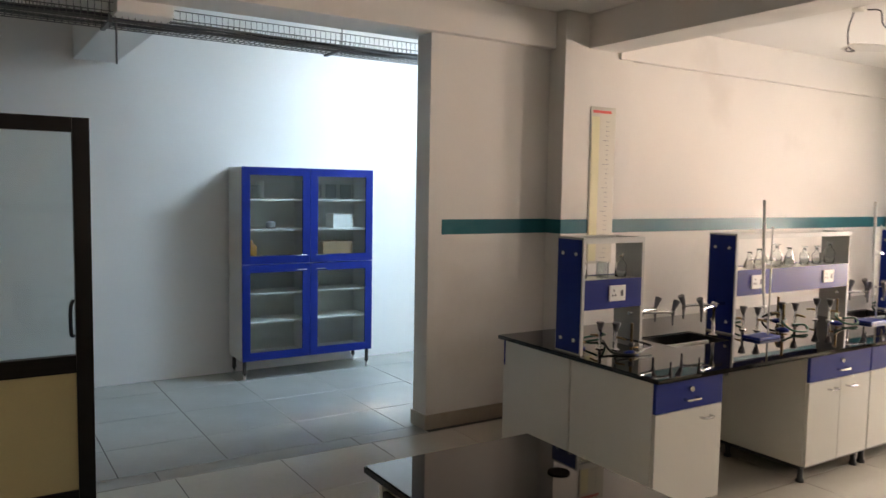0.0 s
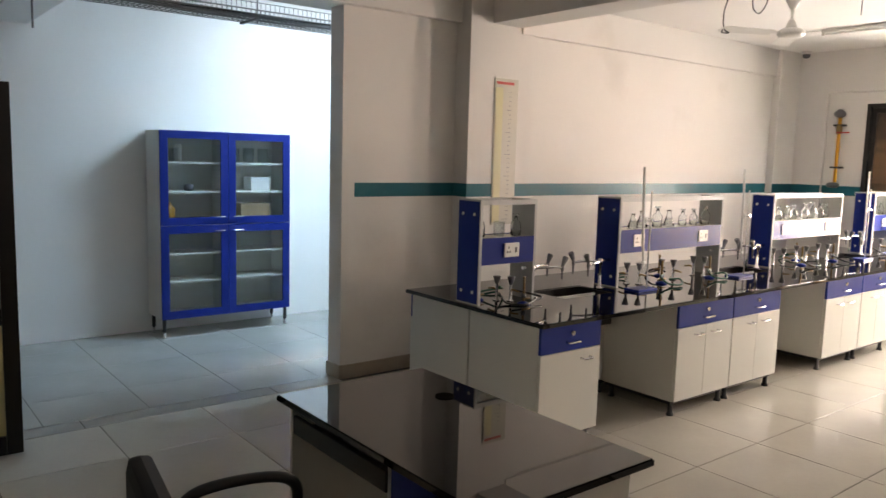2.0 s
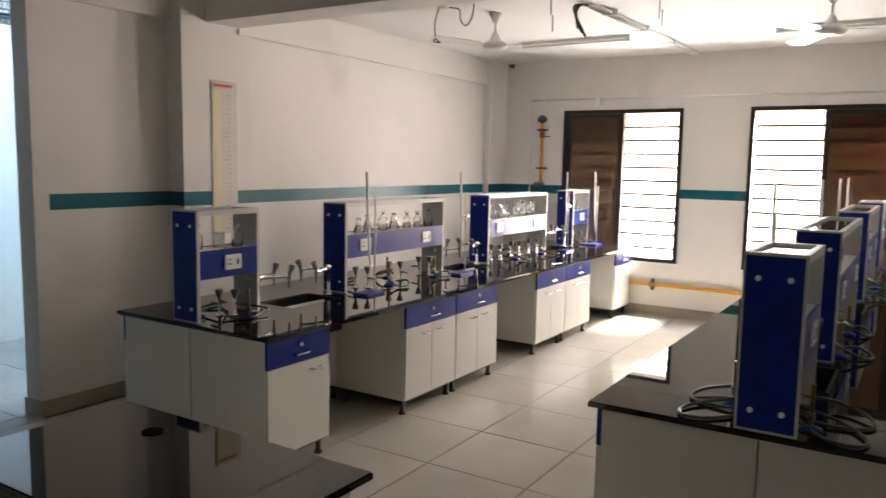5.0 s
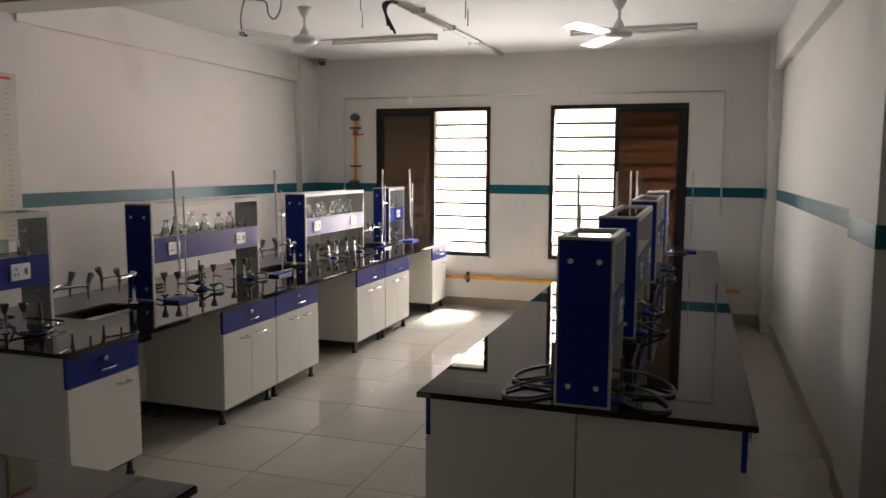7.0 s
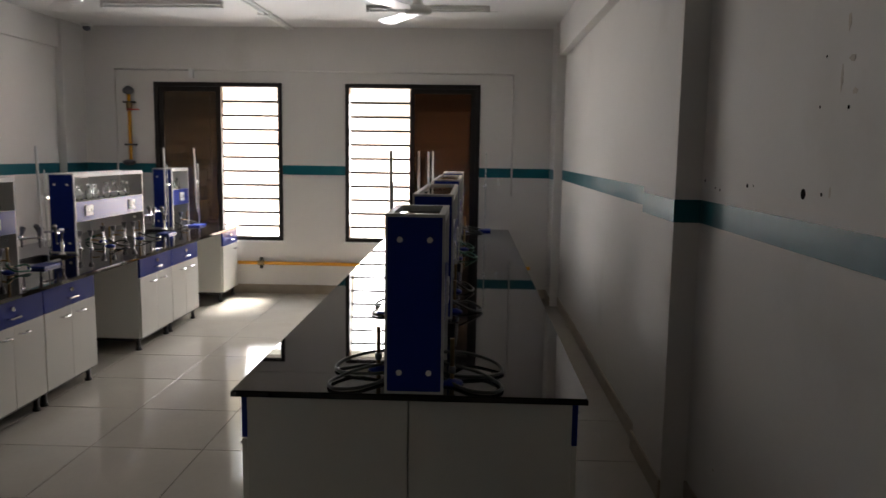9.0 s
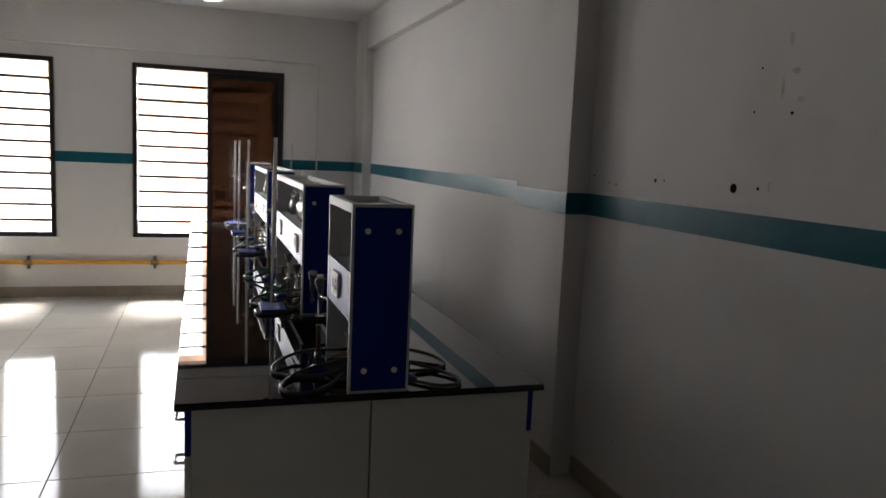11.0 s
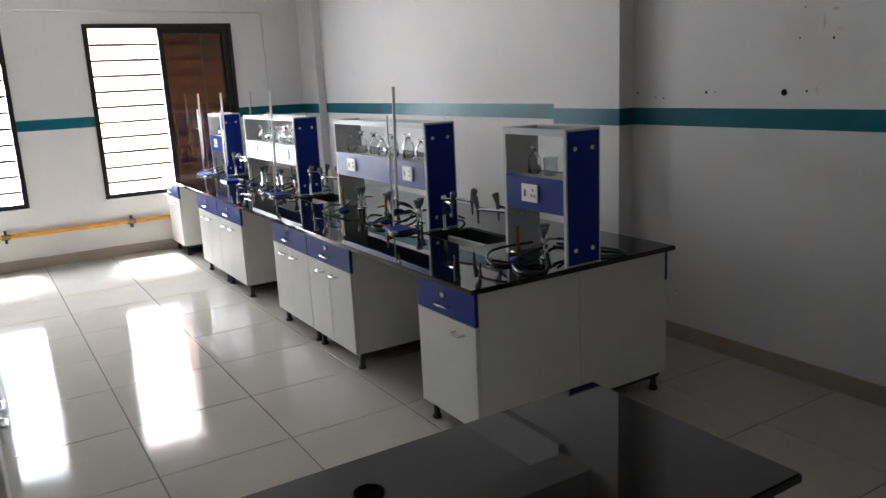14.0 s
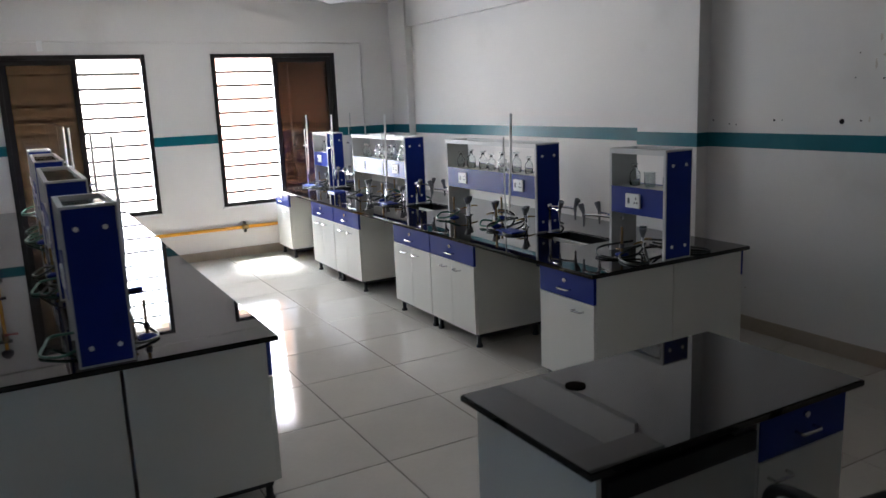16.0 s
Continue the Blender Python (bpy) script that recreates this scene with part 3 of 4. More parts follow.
def stand(x, y, burette=1, lean=0.0):
    t = thing("burette_stand", (x, y, TOP), "steel burette stand with blue base and glass burette", "lab stand", "burette stands")
    part("base", box(-0.10, 0.10, -0.06, 0.06, 0.0, 0.018, 0.004), BLUELAM, t, "blue enamelled base plate")
    part("rod", tube([(0.06, 0, 0.016), (0.06, 0, 0.66)], 0.005, 8), RODM, t)
    cl = part("clamp", tube([(0.085, 0, 0.47), (0.03, 0, 0.47), (-0.01, 0.0, 0.47)], [0.006, 0.008, 0.006], 8), RODM, t)
    part("boss", tube([(0.06, -0.02, 0.47), (0.06, 0.03, 0.47)], 0.011, 8), STEEL, cl)
    part("jaw", tube([(-0.01 + 0.022, 0, 0.49), (-0.01 + 0.022, 0, 0.45)], 0.010, 8), PLATE, cl)
    part("burette", tube([(-0.0 + lean * 0.2, 0, 0.14), (lean * 0.1, 0, 0.20), (-lean * 0.05, 0, 0.30), (-lean * 0.35, 0, 0.82)], [0.003, 0.007, 0.0085, 0.0085], 10), PLATE if burette == 1 else GLASSW, t, "slender graduated burette tube")
    part("stopcock", tube([(-0.022 + lean * 0.1, 0, 0.19), (0.022 + lean * 0.1, 0, 0.19)], 0.006, 8), PLATE, t)
    return t


RACKS = (((3.945, 0.45), (5.13, 1.23), (7.12, 1.23), (9.08, 0.45)), ((3.965, 0.45), (5.20, 1.23), (7.18, 1.23), (9.10, 0.45)))
rng = random.Random(4)
for bi, (y0, y1) in enumerate((BENCH_R, BENCH_L)):
    yc = (y0 + y1) / 2
    aisle = 1 if bi == 0 else -1
    yr = yc + (-0.018 if bi == 0 else 0.04)
    holes = [(a, b, yc - 0.15, yc + 0.15) for a, b in SINKS]
    worktop("bench_worktop", BX0, BX1, y0, y1, holes, "long polished black granite island worktop with three sinks")
    for a, b in ((4.436, 5.168), (6.407, 7.108), (8.347, 9.058)):
        knee_panel(a, b, yc)
    for k, (a, b) in enumerate(SINKS):
        basin(a, b, yc)
        tap((a - 0.14, yc, TOP), 0)
        tap((b + 0.035, yc, TOP), 180)
    for k, (x, L) in enumerate(RACKS[bi]):
        rack(x, L, yr)
        zs = TOP + 0.3885
        n = 3 if L < 0.7 else 8
        for i in range(n):
            gx = x + 0.09 + (L - 0.18) * i / (n - 1)
            gy = yr + rng.uniform(-0.02, 0.02)
            kind = (1, 2, 2, 0, 2, 0, 0, 0)[i] if (bi == 1 and k == 1) else (1 if (L < 0.7 and i == 1) else 0)
            (bottle, beaker, flask)[kind]((gx, gy, zs), rng.uniform(0.95, 1.2))
        nt = 1 if L < 0.7 else 3
        for i in range(nt):
            gx = x + L * (i + 0.55) / (nt + 0.1)
            gas_turret((gx, yc + 0.03, TOP), 90)
            gas_turret((gx + 0.06, yc - 0.03, TOP), -90)
        for i in range(nt + 1):
            gx = x + 0.08 + (L - 0.2) * (i + 0.3) / (nt + 0.6)
            s = 1 if (i + bi) % 2 else -1
            burner((gx, yc + s * rng.uniform(0.09, 0.15), TOP))
            w = rng.uniform(0.10, 0.17)
            z = TOP + 0.008
            pts = [(gx + 0.05, yc + s * 0.12, TOP + 0.032), (gx + 0.10, yc + s * (0.12 + w * 0.5), z + 0.03), (gx + 0.04, yc + s * (0.12 + w), z + 0.004), (gx - 0.06, yc + s * (0.11 + w * 0.8), z + 0.012), (gx - 0.07, yc + s * 0.14, z + 0.05), (gx + 0.02, yc + s * 0.10, TOP + 0.068)]
            if L > 0.7:
                hose(pts, (i + k) % 2 == 0)
        for s in ((1, -1) if k == 0 or L < 0.7 else (1,)):
            z = TOP + 0.0075
            green = s * aisle < 0 and bi == 1
            o = 1.0 if bi == 0 else 0.72
            hose([(x + 0.30, yr + s * 0.05, TOP + 0.068), (x + 0.44, yr + s * 0.17, TOP + 0.030), (x + 0.36, yr + s * o * 0.28, z + 0.012), (x + 0.26, yr + s * o * 0.31, z), (x + 0.20, yr + s * o * 0.24, z), (x + 0.19, yr + s * 0.12, z + 0.008), (x + 0.24, yr + s * 0.02, TOP + 0.045)], green)
            if bi == 0:
                hose([(x + 0.22, yr + s * 0.03, TOP + 0.060), (x + 0.24, yr + s * 0.13, TOP + 0.035), (x + 0.22, yr + s * 0.23, z + 0.006), (x + 0.10, yr + s * 0.30, z), (x + 0.02, yr + s * 0.28, z), (x + 0.025, yr + s * 0.20, z), (x + 0.12, yr + s * 0.115, z + 0.002), (x + 0.20, yr + s * 0.05, TOP + 0.032)], False)
    ya = yc + aisle * 0.20
    for x, bur, lean in ((5.28, 1, 0.10), (7.28 if bi == 0 else 6.48, 1, 0.08), (8.58, 1, 0.02), (9.40, 1, 0.12)):
        stand(x, ya, bur, lean)
    if bi == 0:
        stand(9.40, yc - 0.35, 0, 0.0)


# ---- teacher's desk and chair ----
desk = thing("teacher_desk", (2.30, 2.315, 0), "white laminate desk with blue drawer and keyboard tray", "desk")
DX, DY = 0.64, 1.13
part("side_panel", box(0.03, DX - 0.03, DY - 0.06, DY - 0.042, 0.0, TOP - 0.024, 0.001), WHITELAM, desk)
part("back_panel", box(DX - 0.06, DX - 0.042, 0.05, DY - 0.061, 0.10, TOP - 0.024, 0.001), WHITELAM, desk)
ped = part("pedestal", box(0.05, DX - 0.062, 0.045, 0.46, 0.06, TOP - 0.024, 0.001), WHITELAM, desk)
d = part("drawer_front", box(0.03, 0.0495, 0.047, 0.455, TOP - 0.175, TOP - 0.028, 0.002), BLUELAM, desk, "blue laminate drawer front")
part("lock", tube([(0.03, 0.25, TOP - 0.065), (0.018, 0.25, TOP - 0.065)], 0.010, 10), CHROME, d)
dd = part("door", box(0.03, 0.0495, 0.047, 0.455, 0.062, TOP - 0.18, 0.002), WHITELAM, desk)
for par, yy, zz in ((d, 0.25, TOP - 0.115), (dd, 0.37, TOP - 0.235)):
    part("handle", tube(smooth_path([(0.03, yy - 0.042, zz), (0.004, yy - 0.042, zz), (0.0, yy - 0.03, zz), (0.0, yy + 0.03, zz), (0.004, yy + 0.042, zz), (0.03, yy + 0.042, zz)], 3), 0.0055, 6), STEEL, par, "satin steel bow handle")
tray = part("keyboard_tray", box(0.04, 0.38, 0.475, DY - 0.075, TOP - 0.125, TOP - 0.107, 0.003), BLACK, desk, "black pull-out keyboard tray")
part("tray_lip", box(0.025, 0.04, 0.475, DY - 0.075, TOP - 0.125, TOP - 0.06, 0.004), BLACK, tray)
part("divider", box(0.03, DX - 0.062, 0.461, 0.472, 0.06, TOP - 0.024, 0.001), EDGE, desk)
for x in (0.07, DX - 0.09):
    part("foot", lathe([(0.02, 0), (0.02, 0.06)], (x, 0.10, 0), 10), BLACK, desk)
worktop("desk_worktop", 2.30, 2.94, 2.315, 3.445, [], "polished black granite desk top with cable hole")
solid("cable_grommet", lathe([(0.034, 0.0005), (0.034, 0.004), (0.028, 0.006), (0.026, 0.002)], (0, 0, 0), 18), HOLE, "round black plastic cable grommet in desk top", "grommet", at=(2.785, 3.10, TOP))

FABRIC = mat("black_upholstery", (0.008, 0.008, 0.009), 0.85, vary=0.25, fine=300, bump=0.2)
chair = thing("office_chair", (1.92, 2.72, 0), "black padded office armchair behind the desk", "chair", rz=-8)
bm = box(-0.24, 0.24, -0.24, 0.24, 0.42, 0.50, 0.03)
part("seat", bm, FABRIC, chair)
bm = box(-0.30, -0.23, -0.22, 0.22, 0.52, 0.835, 0.035)
part("backrest", bm, FABRIC, chair)
part("back_strut", box(-0.27, -0.25, -0.03, 0.03, 0.40, 0.60, 0.004), BLACK, chair)
for s in (-1, 1):
    part("armrest", tube(smooth_path([(-0.12, s * 0.25, 0.44), (-0.17, s * 0.28, 0.56), (-0.12, s * 0.285, 0.66), (0.06, s * 0.285, 0.675), (0.17, s * 0.285, 0.64), (0.17, s * 0.28, 0.54), (0.10, s * 0.25, 0.44)], 6), 0.017, 8), BLACK, chair)
part("column", lathe([(0.028, 0.10), (0.028, 0.26), (0.02, 0.26), (0.02, 0.42)], (0, 0, 0), 12), BLACK, chair)
for k in range(5):
    a = 2 * math.pi * k / 5
    c, s = math.cos(a), math.sin(a)
    leg = part("leg", tube([(0.02 * c, 0.02 * s, 0.11), (0.15 * c, 0.15 * s, 0.10), (0.29 * c, 0.29 * s, 0.075)], [0.026, 0.022, 0.016], 8), BLACK, chair)
    part("castor", tube([(0.29 * c - 0.02 * s, 0.29 * s + 0.02 * c, 0.03), (0.29 * c + 0.02 * s, 0.29 * s - 0.02 * c, 0.03)], 0.03, 10), BLACK, leg)

# ---- store room ----
cab = thing("glass_cabinet", (3.18, 7.41, 0), "tall blue cabinet with four glazed doors and shelves", "cabinet")
CW, CD, CZ0, CZ1 = 1.175, 0.36, 0.165, 1.755
part("side_panel", box(0, 0.018, 0.02, CD, CZ0, CZ1, 0.001), WHITELAM, cab)
part("side_panel", box(CW - 0.018, CW, 0.02, CD, CZ0, CZ1, 0.001), WHITELAM, cab)
part("back_panel", box(0.018, CW - 0.018, CD - 0.01, CD, CZ0, CZ1), WHITELAM, cab)
part("divider", box(CW / 2 - 0.009, CW / 2 + 0.009, 0.021, CD - 0.01, CZ0 + 0.018, CZ1 - 0.018), WHITELAM, cab)
for z in (CZ0, CZ1 - 0.018, 0.95):
    part("carcass_board", box(0.018, CW - 0.018, 0.021, CD - 0.01, z, z + 0.018), WHITELAM, cab)
for z in (0.46, 0.70, 1.23, 1.48):
    for a, b in ((0.019, CW / 2 - 0.01), (CW / 2 + 0.01, CW - 0.019)):
        part("shelf", box(a, b, 0.05, CD - 0.011, z, z + 0.016, 0.001), WHITELAM, cab)
for i in (0, 1):
    for z0, z1, hz in ((CZ0, 0.958, 0.91), (0.963, CZ1, 1.03)):
        a, b = i * CW / 2 + 0.002, (i + 1) * CW / 2 - 0.002
        F = 0.066
        bm = bmesh.new()
        for q in ((a, a + F, z0, z1), (b - F, b, z0, z1), (a + F, b - F, z0, z0 + F), (a + F, b - F, z1 - F, z1)):
            bm_box(bm, q[0], q[1], 0.0, 0.019, q[2], q[3])
        dr = part("door", bm, BLUELAM, cab, "blue laminate door frame")
        p = part("pane", box(a + F, b - F, 0.008, 0.012, z0 + F, z1 - F), CABGLASS, dr, "clear glass pane")
        p.visible_shadow = False
        hx = CW / 2 + (-0.085 if i == 0 else 0.085)
        part("handle", tube(smooth_path([(hx - 0.042, 0, hz), (hx - 0.042, -0.024, hz), (hx - 0.03, -0.028, hz), (hx + 0.03, -0.028, hz), (hx + 0.042, -0.024, hz), (hx + 0.042, 0, hz)], 3), 0.0055, 6), STEEL, dr, "satin steel bow handle")
for x in (0.03, CW - 0.03):
    for y in (0.04, CD - 0.04):
        lg = part("leg", lathe([(0.022, 0.06), (0.016, 0.07), (0.016, CZ0)], (x, y, 0), 10), BLACK, cab)
        part("foot", lathe([(0.018, 0.0), (0.018, 0.01), (0.012, 0.014), (0.012, 0.06)], (x, y, 0), 10), STEEL, lg)
cx, cy = 3.18, 7.41
solid("carton", box(-0.14, 0.14, -0.10, 0.10, 0, 0.16, 0.003), CARD, "brown cardboard carton on cabinet shelf", "box", at=(cx + 0.88, cy + 0.19, 0.969))
solid("carton", box(-0.09, 0.09, -0.08, 0.08, 0, 0.12, 0.002), PAPER, "white printed carton on cabinet shelf", "box", at=(cx + 0.93, cy + 0.18, 1.247))
solid("bottle", lathe([(0.05, 0), (0.052, 0.13), (0.02, 0.16), (0.02, 0.18)]), mat("orange_bottle", (0.45, 0.20, 0.03), 0.4), "orange plastic chemical bottle on shelf", "bottle", at=(cx + 0.12, cy + 0.15, 0.969))
solid("bottle", lathe([(0.04, 0), (0.042, 0.05), (0.015, 0.06)]), GREYP, "short dark bottle on shelf", "bottle", at=(cx + 0.30, cy + 0.17, 1.247))
for k in range(6):
    solid("bottle", lathe([(0.035, 0), (0.037, 0.035), (0.02, 0.05)]), (CARD, GREYP, BRASS)[k % 3], "small amber chemical bottle on shelf", "bottle", "cabinet bottles", at=(cx + 0.20 + 0.055 * k, cy + 0.20, 0.969))
for k in range(3):
    beaker((cx + 0.72 + 0.14 * k, cy + 0.20, 1.497), 1.5)
beaker((cx + 0.18, cy + 0.2, 1.497), 1.3)
solid("canister", lathe([(0.03, 0), (0.03, 0.14), (0.026, 0.145)]), INNER, "tall grey canister on cabinet shelf", "canister", at=(cx + 0.22, cy + 0.2, 1.497))

# glazed door leaf standing in the opening
gd = tagged(thing("door_1", (0.84, 5.36, 0.012), "black aluminium door with glass above cream panel", "door"), kind="structure")
for x0, x1 in ((0, 0.075), (0.885, 0.96)):
    part("stile", box(x0, x1, 0, 0.045, 0, 1.895, 0.003), FRAME, gd)
for z0, z1 in ((0, 0.10), (0.68, 0.765), (1.825, 1.895)):
    part("rail", box(0.0755, 0.8845, 0, 0.045, z0, z1, 0.003), FRAME, gd)
part("pane", box(0.0755, 0.8845, 0.020, 0.025, 0.7655, 1.8245), PANE, gd, "clear glass pane")
part("panel", box(0.0755, 0.8845, 0.016, 0.030, 0.1005, 0.6795), CREAM, gd, "cream lower panel")
part("handle", tube(smooth_path([(0.875, 0, 0.86), (0.86, -0.03, 0.88), (0.86, -0.03, 1.0), (0.875, 0, 1.03)], 4), 0.009, 8), FRAME, gd)

# wire cable tray hung under the store room beams
ct = thing("cable_tray", (HALL_X0 + 0.1, 6.02, 2.50), "grey wire mesh cable tray hung from rods", "cable tray")
LT = HALL_X1 - HALL_X0 - 0.2
for y, z in ((0, 0.10), (0, 0.05), (0, 0), (0.06, 0), (0.12, 0), (0.18, 0), (0.24, 0), (0.24, 0.05), (0.24, 0.10)):
    part("long_wire", tube([(0, y, z), (LT, y, z)], 0.003, 5), GALV, ct)
bm = bmesh.new()
for k in range(int(LT / 0.035)):
    x = 0.01 + k * 0.035
    bm_tube(bm, [(x, 0, 0.10), (x, 0, 0), (x, 0.24, 0), (x, 0.24, 0.10)], 0.0025, 4)
tagged(part("wire_mesh", bm, GALV, ct), kind="stuff")
for k in range(7):
    pts = [(LT * i / 24, 0.05 + 0.022 * k + rng.uniform(-0.02, 0.02), 0.014 + 0.012 * (k % 3) + rng.uniform(0, 0.012)) for i in range(25)]
    solid("cable", tube(smooth_path(pts, 3), 0.007, 6), (GREYP, BLACK, GALV)[k % 3], "loose grey cable lying in the wire tray", "cable", "tray cables", at=(HALL_X0 + 0.1, 6.02, 2.50))
for x in (0.4, 1.9, 3.2, 4.6, 6.0):
    part("hanger_rod", tube([(x, -0.01, -0.04), (x, -0.01, CEIL - 2.50 + 0.29)], 0.004, 6), GALV, ct)
    part("hanger_bar", box(x - 0.012, x + 0.012, -0.02, 0.26, -0.014, -0.003), GALV, ct)
solid("hanger_rod", tube([(2.05, 6.12, 2.28), (2.05, 6.12, 2.495)], 0.006, 6), GREYP, "thin dark rod hanging below the cable tray", "rod")

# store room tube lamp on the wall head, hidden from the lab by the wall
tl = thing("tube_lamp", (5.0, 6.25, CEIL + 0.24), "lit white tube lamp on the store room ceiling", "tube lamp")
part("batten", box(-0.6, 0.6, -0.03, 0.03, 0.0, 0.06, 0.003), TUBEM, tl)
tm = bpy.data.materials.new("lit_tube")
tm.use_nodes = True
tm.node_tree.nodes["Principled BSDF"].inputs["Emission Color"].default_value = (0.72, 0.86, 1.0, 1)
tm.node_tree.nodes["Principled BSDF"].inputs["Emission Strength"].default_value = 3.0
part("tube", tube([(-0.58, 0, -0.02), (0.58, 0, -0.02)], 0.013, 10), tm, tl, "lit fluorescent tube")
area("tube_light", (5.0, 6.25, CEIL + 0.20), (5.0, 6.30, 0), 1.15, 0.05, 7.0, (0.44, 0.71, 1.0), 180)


# ---- ceiling things ----
def fan(x, y, turn):
    f = thing("ceiling_fan", (x, y, CEIL), "white three-blade ceiling fan at rest", "ceiling fan", "ceiling fans", turn)
    part("canopy", lathe([(0.055, 0), (0.055, -0.012), (0.022, -0.075), (0.015, -0.08)], (0, 0, 0), 16), FANW, f)
    part("rod", tube([(0, 0, -0.06), (0, 0, -0.22)], 0.011, 8), FANW, f)
    part("lower_canopy", lathe([(0.014, -0.15), (0.022, -0.16), (0.045, -0.215), (0.045, -0.22)], (0, 0, 0), 16), FANW, f)
    part("motor", lathe([(0.03, -0.215), (0.075, -0.225), (0.10, -0.245), (0.102, -0.265), (0.085, -0.283), (0.04, -0.291), (0.0, -0.293)], (0, 0, 0), 20), FANW, f)
    for k in range(3):
        a = 2 * math.pi * k / 3
        m = Matrix.Rotation(a, 4, "Z") @ Matrix.Translation((0, 0, -0.262)) @ Matrix.Rotation(radians(9), 4, "X")
        bm = bmesh.new()
        rows = []
        for u, w in ((0.16, 0.045), (0.20, 0.058), (0.40, 0.062), (0.55, 0.066), (0.585, 0.060), (0.60, 0.035)):
            rows.append([bm.verts.new((u, s * w, z)) for s, z in ((-1, 0), (1, 0), (1, 0.004), (-1, 0.004))])
        for p, q in zip(rows, rows[1:]):
            for i in range(4):
                bm.faces.new((p[i], p[(i + 1) % 4], q[(i + 1) % 4], q[i]))
        bm.faces.new(rows[0][::-1]), bm.faces.new(rows[-1])
        bm_box(bm, 0.09, 0.20, -0.02, 0.02, 0.004, 0.008)
        bmesh.ops.transform(bm, matrix=m, verts=bm.verts)
        part("blade", bm, FANW, f)


fan(6.81, 4.07, 36)
fan(7.20, 1.66, 31)


def batten(x, y, label):
    t = thing("tube_light", (x, y, CEIL), label, "tube light", "ceiling tube lights")
    part("batten", box(-0.016, 0.016, -0.55, 0.55, -0.026, 0.0, 0.003), TUBEM, t)
    part("tube", tube([(0, -0.52, -0.042), (0, 0.52, -0.042)], 0.013, 10), PLATE, t)
    for s in (-1, 1):
        part("end_cap", box(-0.016, 0.016, s * 0.535 - 0.015, s * 0.535 + 0.015, -0.058, -0.026, 0.003), TUBEM, t)


batten(8.27, 4.00, "unlit white tube light across the ceiling")
batten(8.40, 1.66, "unlit white tube light across the ceiling")
cd = thing("ceiling_conduit", (0, 0, CEIL), "pair of white conduits along the ceiling", "conduit")
part("pipe", tube([(6.78, 3.26, -0.02), (WX - 0.02, 3.20, -0.02)], 0.018, 10), TUBEM, cd)
part("pipe", tube([(6.88, 3.21, -0.02), (WX - 0.02, 3.15, -0.02)], 0.014, 10), TUBEM, cd)
for x in (7.1, 7.9, 8.7):
    part("saddle", box(x - 0.012, x + 0.012, 3.15, 3.27, -0.042, 0.0, 0.002), TUBEM, cd)
for k in range(3):
    solid("loose_wire", tube(smooth_path([(6.78, 3.27, CEIL - 0.02), (6.72, 3.29 + 0.02 * k, CEIL - 0.02), (6.68 - 0.02 * k, 3.32, CEIL - 0.08), (6.70, 3.31 - 0.03 * k, CEIL - 0.20 - 0.03 * k)], 5), 0.010, 6), BLACK, "taped black wire ends hanging from ceiling conduit", "wire", "loose ceiling wires")
jb = thing("junction_box", (6.33, 4.27, CEIL), "round white ceiling junction box", "junction box")
part("box", lathe([(0.045, 0), (0.045, -0.03), (0.035, -0.04)], (0, 0, 0), 14), TUBEM, jb)
solid("loose_wire", tube(smooth_path([(6.30, 4.29, CEIL - 0.03), (6.28, 4.31, CEIL - 0.15), (6.28, 4.30, CEIL - 0.26), (6.30, 4.27, CEIL - 0.29), (6.30, 4.33, CEIL - 0.28), (6.28, 4.30, CEIL - 0.25)], 5), 0.005, 6), GREYP, "grey wire hanging from ceiling box", "wire", "loose ceiling wires")
solid("loose_wire", tube(smooth_path([(6.36, 4.24, CEIL - 0.02), (6.42, 4.18, CEIL - 0.03), (6.40, 4.15, CEIL - 0.12), (6.40, 4.10, CEIL - 0.16), (6.40, 4.05, CEIL - 0.10), (6.39, 4.03, CEIL - 0.005)], 5), 0.005, 6), GREYP, "grey wire looped under the ceiling", "wire", "loose ceiling wires")
for x, y in ((6.45, 3.42), (7.10, 3.70), (6.95, 2.78), (7.25, 2.85)):
    solid("hanger_rod", tube([(x, y, CEIL), (x, y, CEIL - 0.13)], 0.004, 6), GREYP, "short threaded rod hanging from the ceiling", "rod", "ceiling rods")
dome = thing("dome_camera", (WX - 0.11, 5.31, CEIL), "white dome security camera in ceiling corner", "camera")
part("base", lathe([(0.055, 0), (0.055, -0.02), (0.045, -0.03)], (0, 0, 0), 16), FANW, dome)
part("dome", lathe([(0.042, -0.03), (0.040, -0.05), (0.028, -0.068), (0.0, -0.075)], (0, 0, 0), 16), GREYP, dome, "smoky grey dome")

# ---- window wall services ----
wc = thing("wall_conduit", (WX, 0, 0), "thin white conduit over the windows", "conduit")
part("pipe", tube([(-0.01, 0.82, 2.38), (-0.01, 5.08, 2.40)], 0.009, 8), WALL, wc)
part("pipe", tube([(-0.01, 0.82, 2.38), (-0.01, 0.82, 1.10)], 0.009, 8), WALL, wc)
part("pipe", tube([(-0.01, 5.08, 2.40), (-0.01, 5.08, 1.10)], 0.009, 8), WALL, wc)
part("box", box(-0.04, 0, 4.22, 4.27, 2.31, 2.41, 0.003), PLATE, wc)
gp = thing("gas_pipe", (WX, 0, 0), "yellow gas riser with regulator and red valve", "gas pipe")
part("pipe", tube([(-0.04, 4.92, 1.40), (-0.04, 4.92, 2.17)], 0.018, 10), YELLOW, gp)
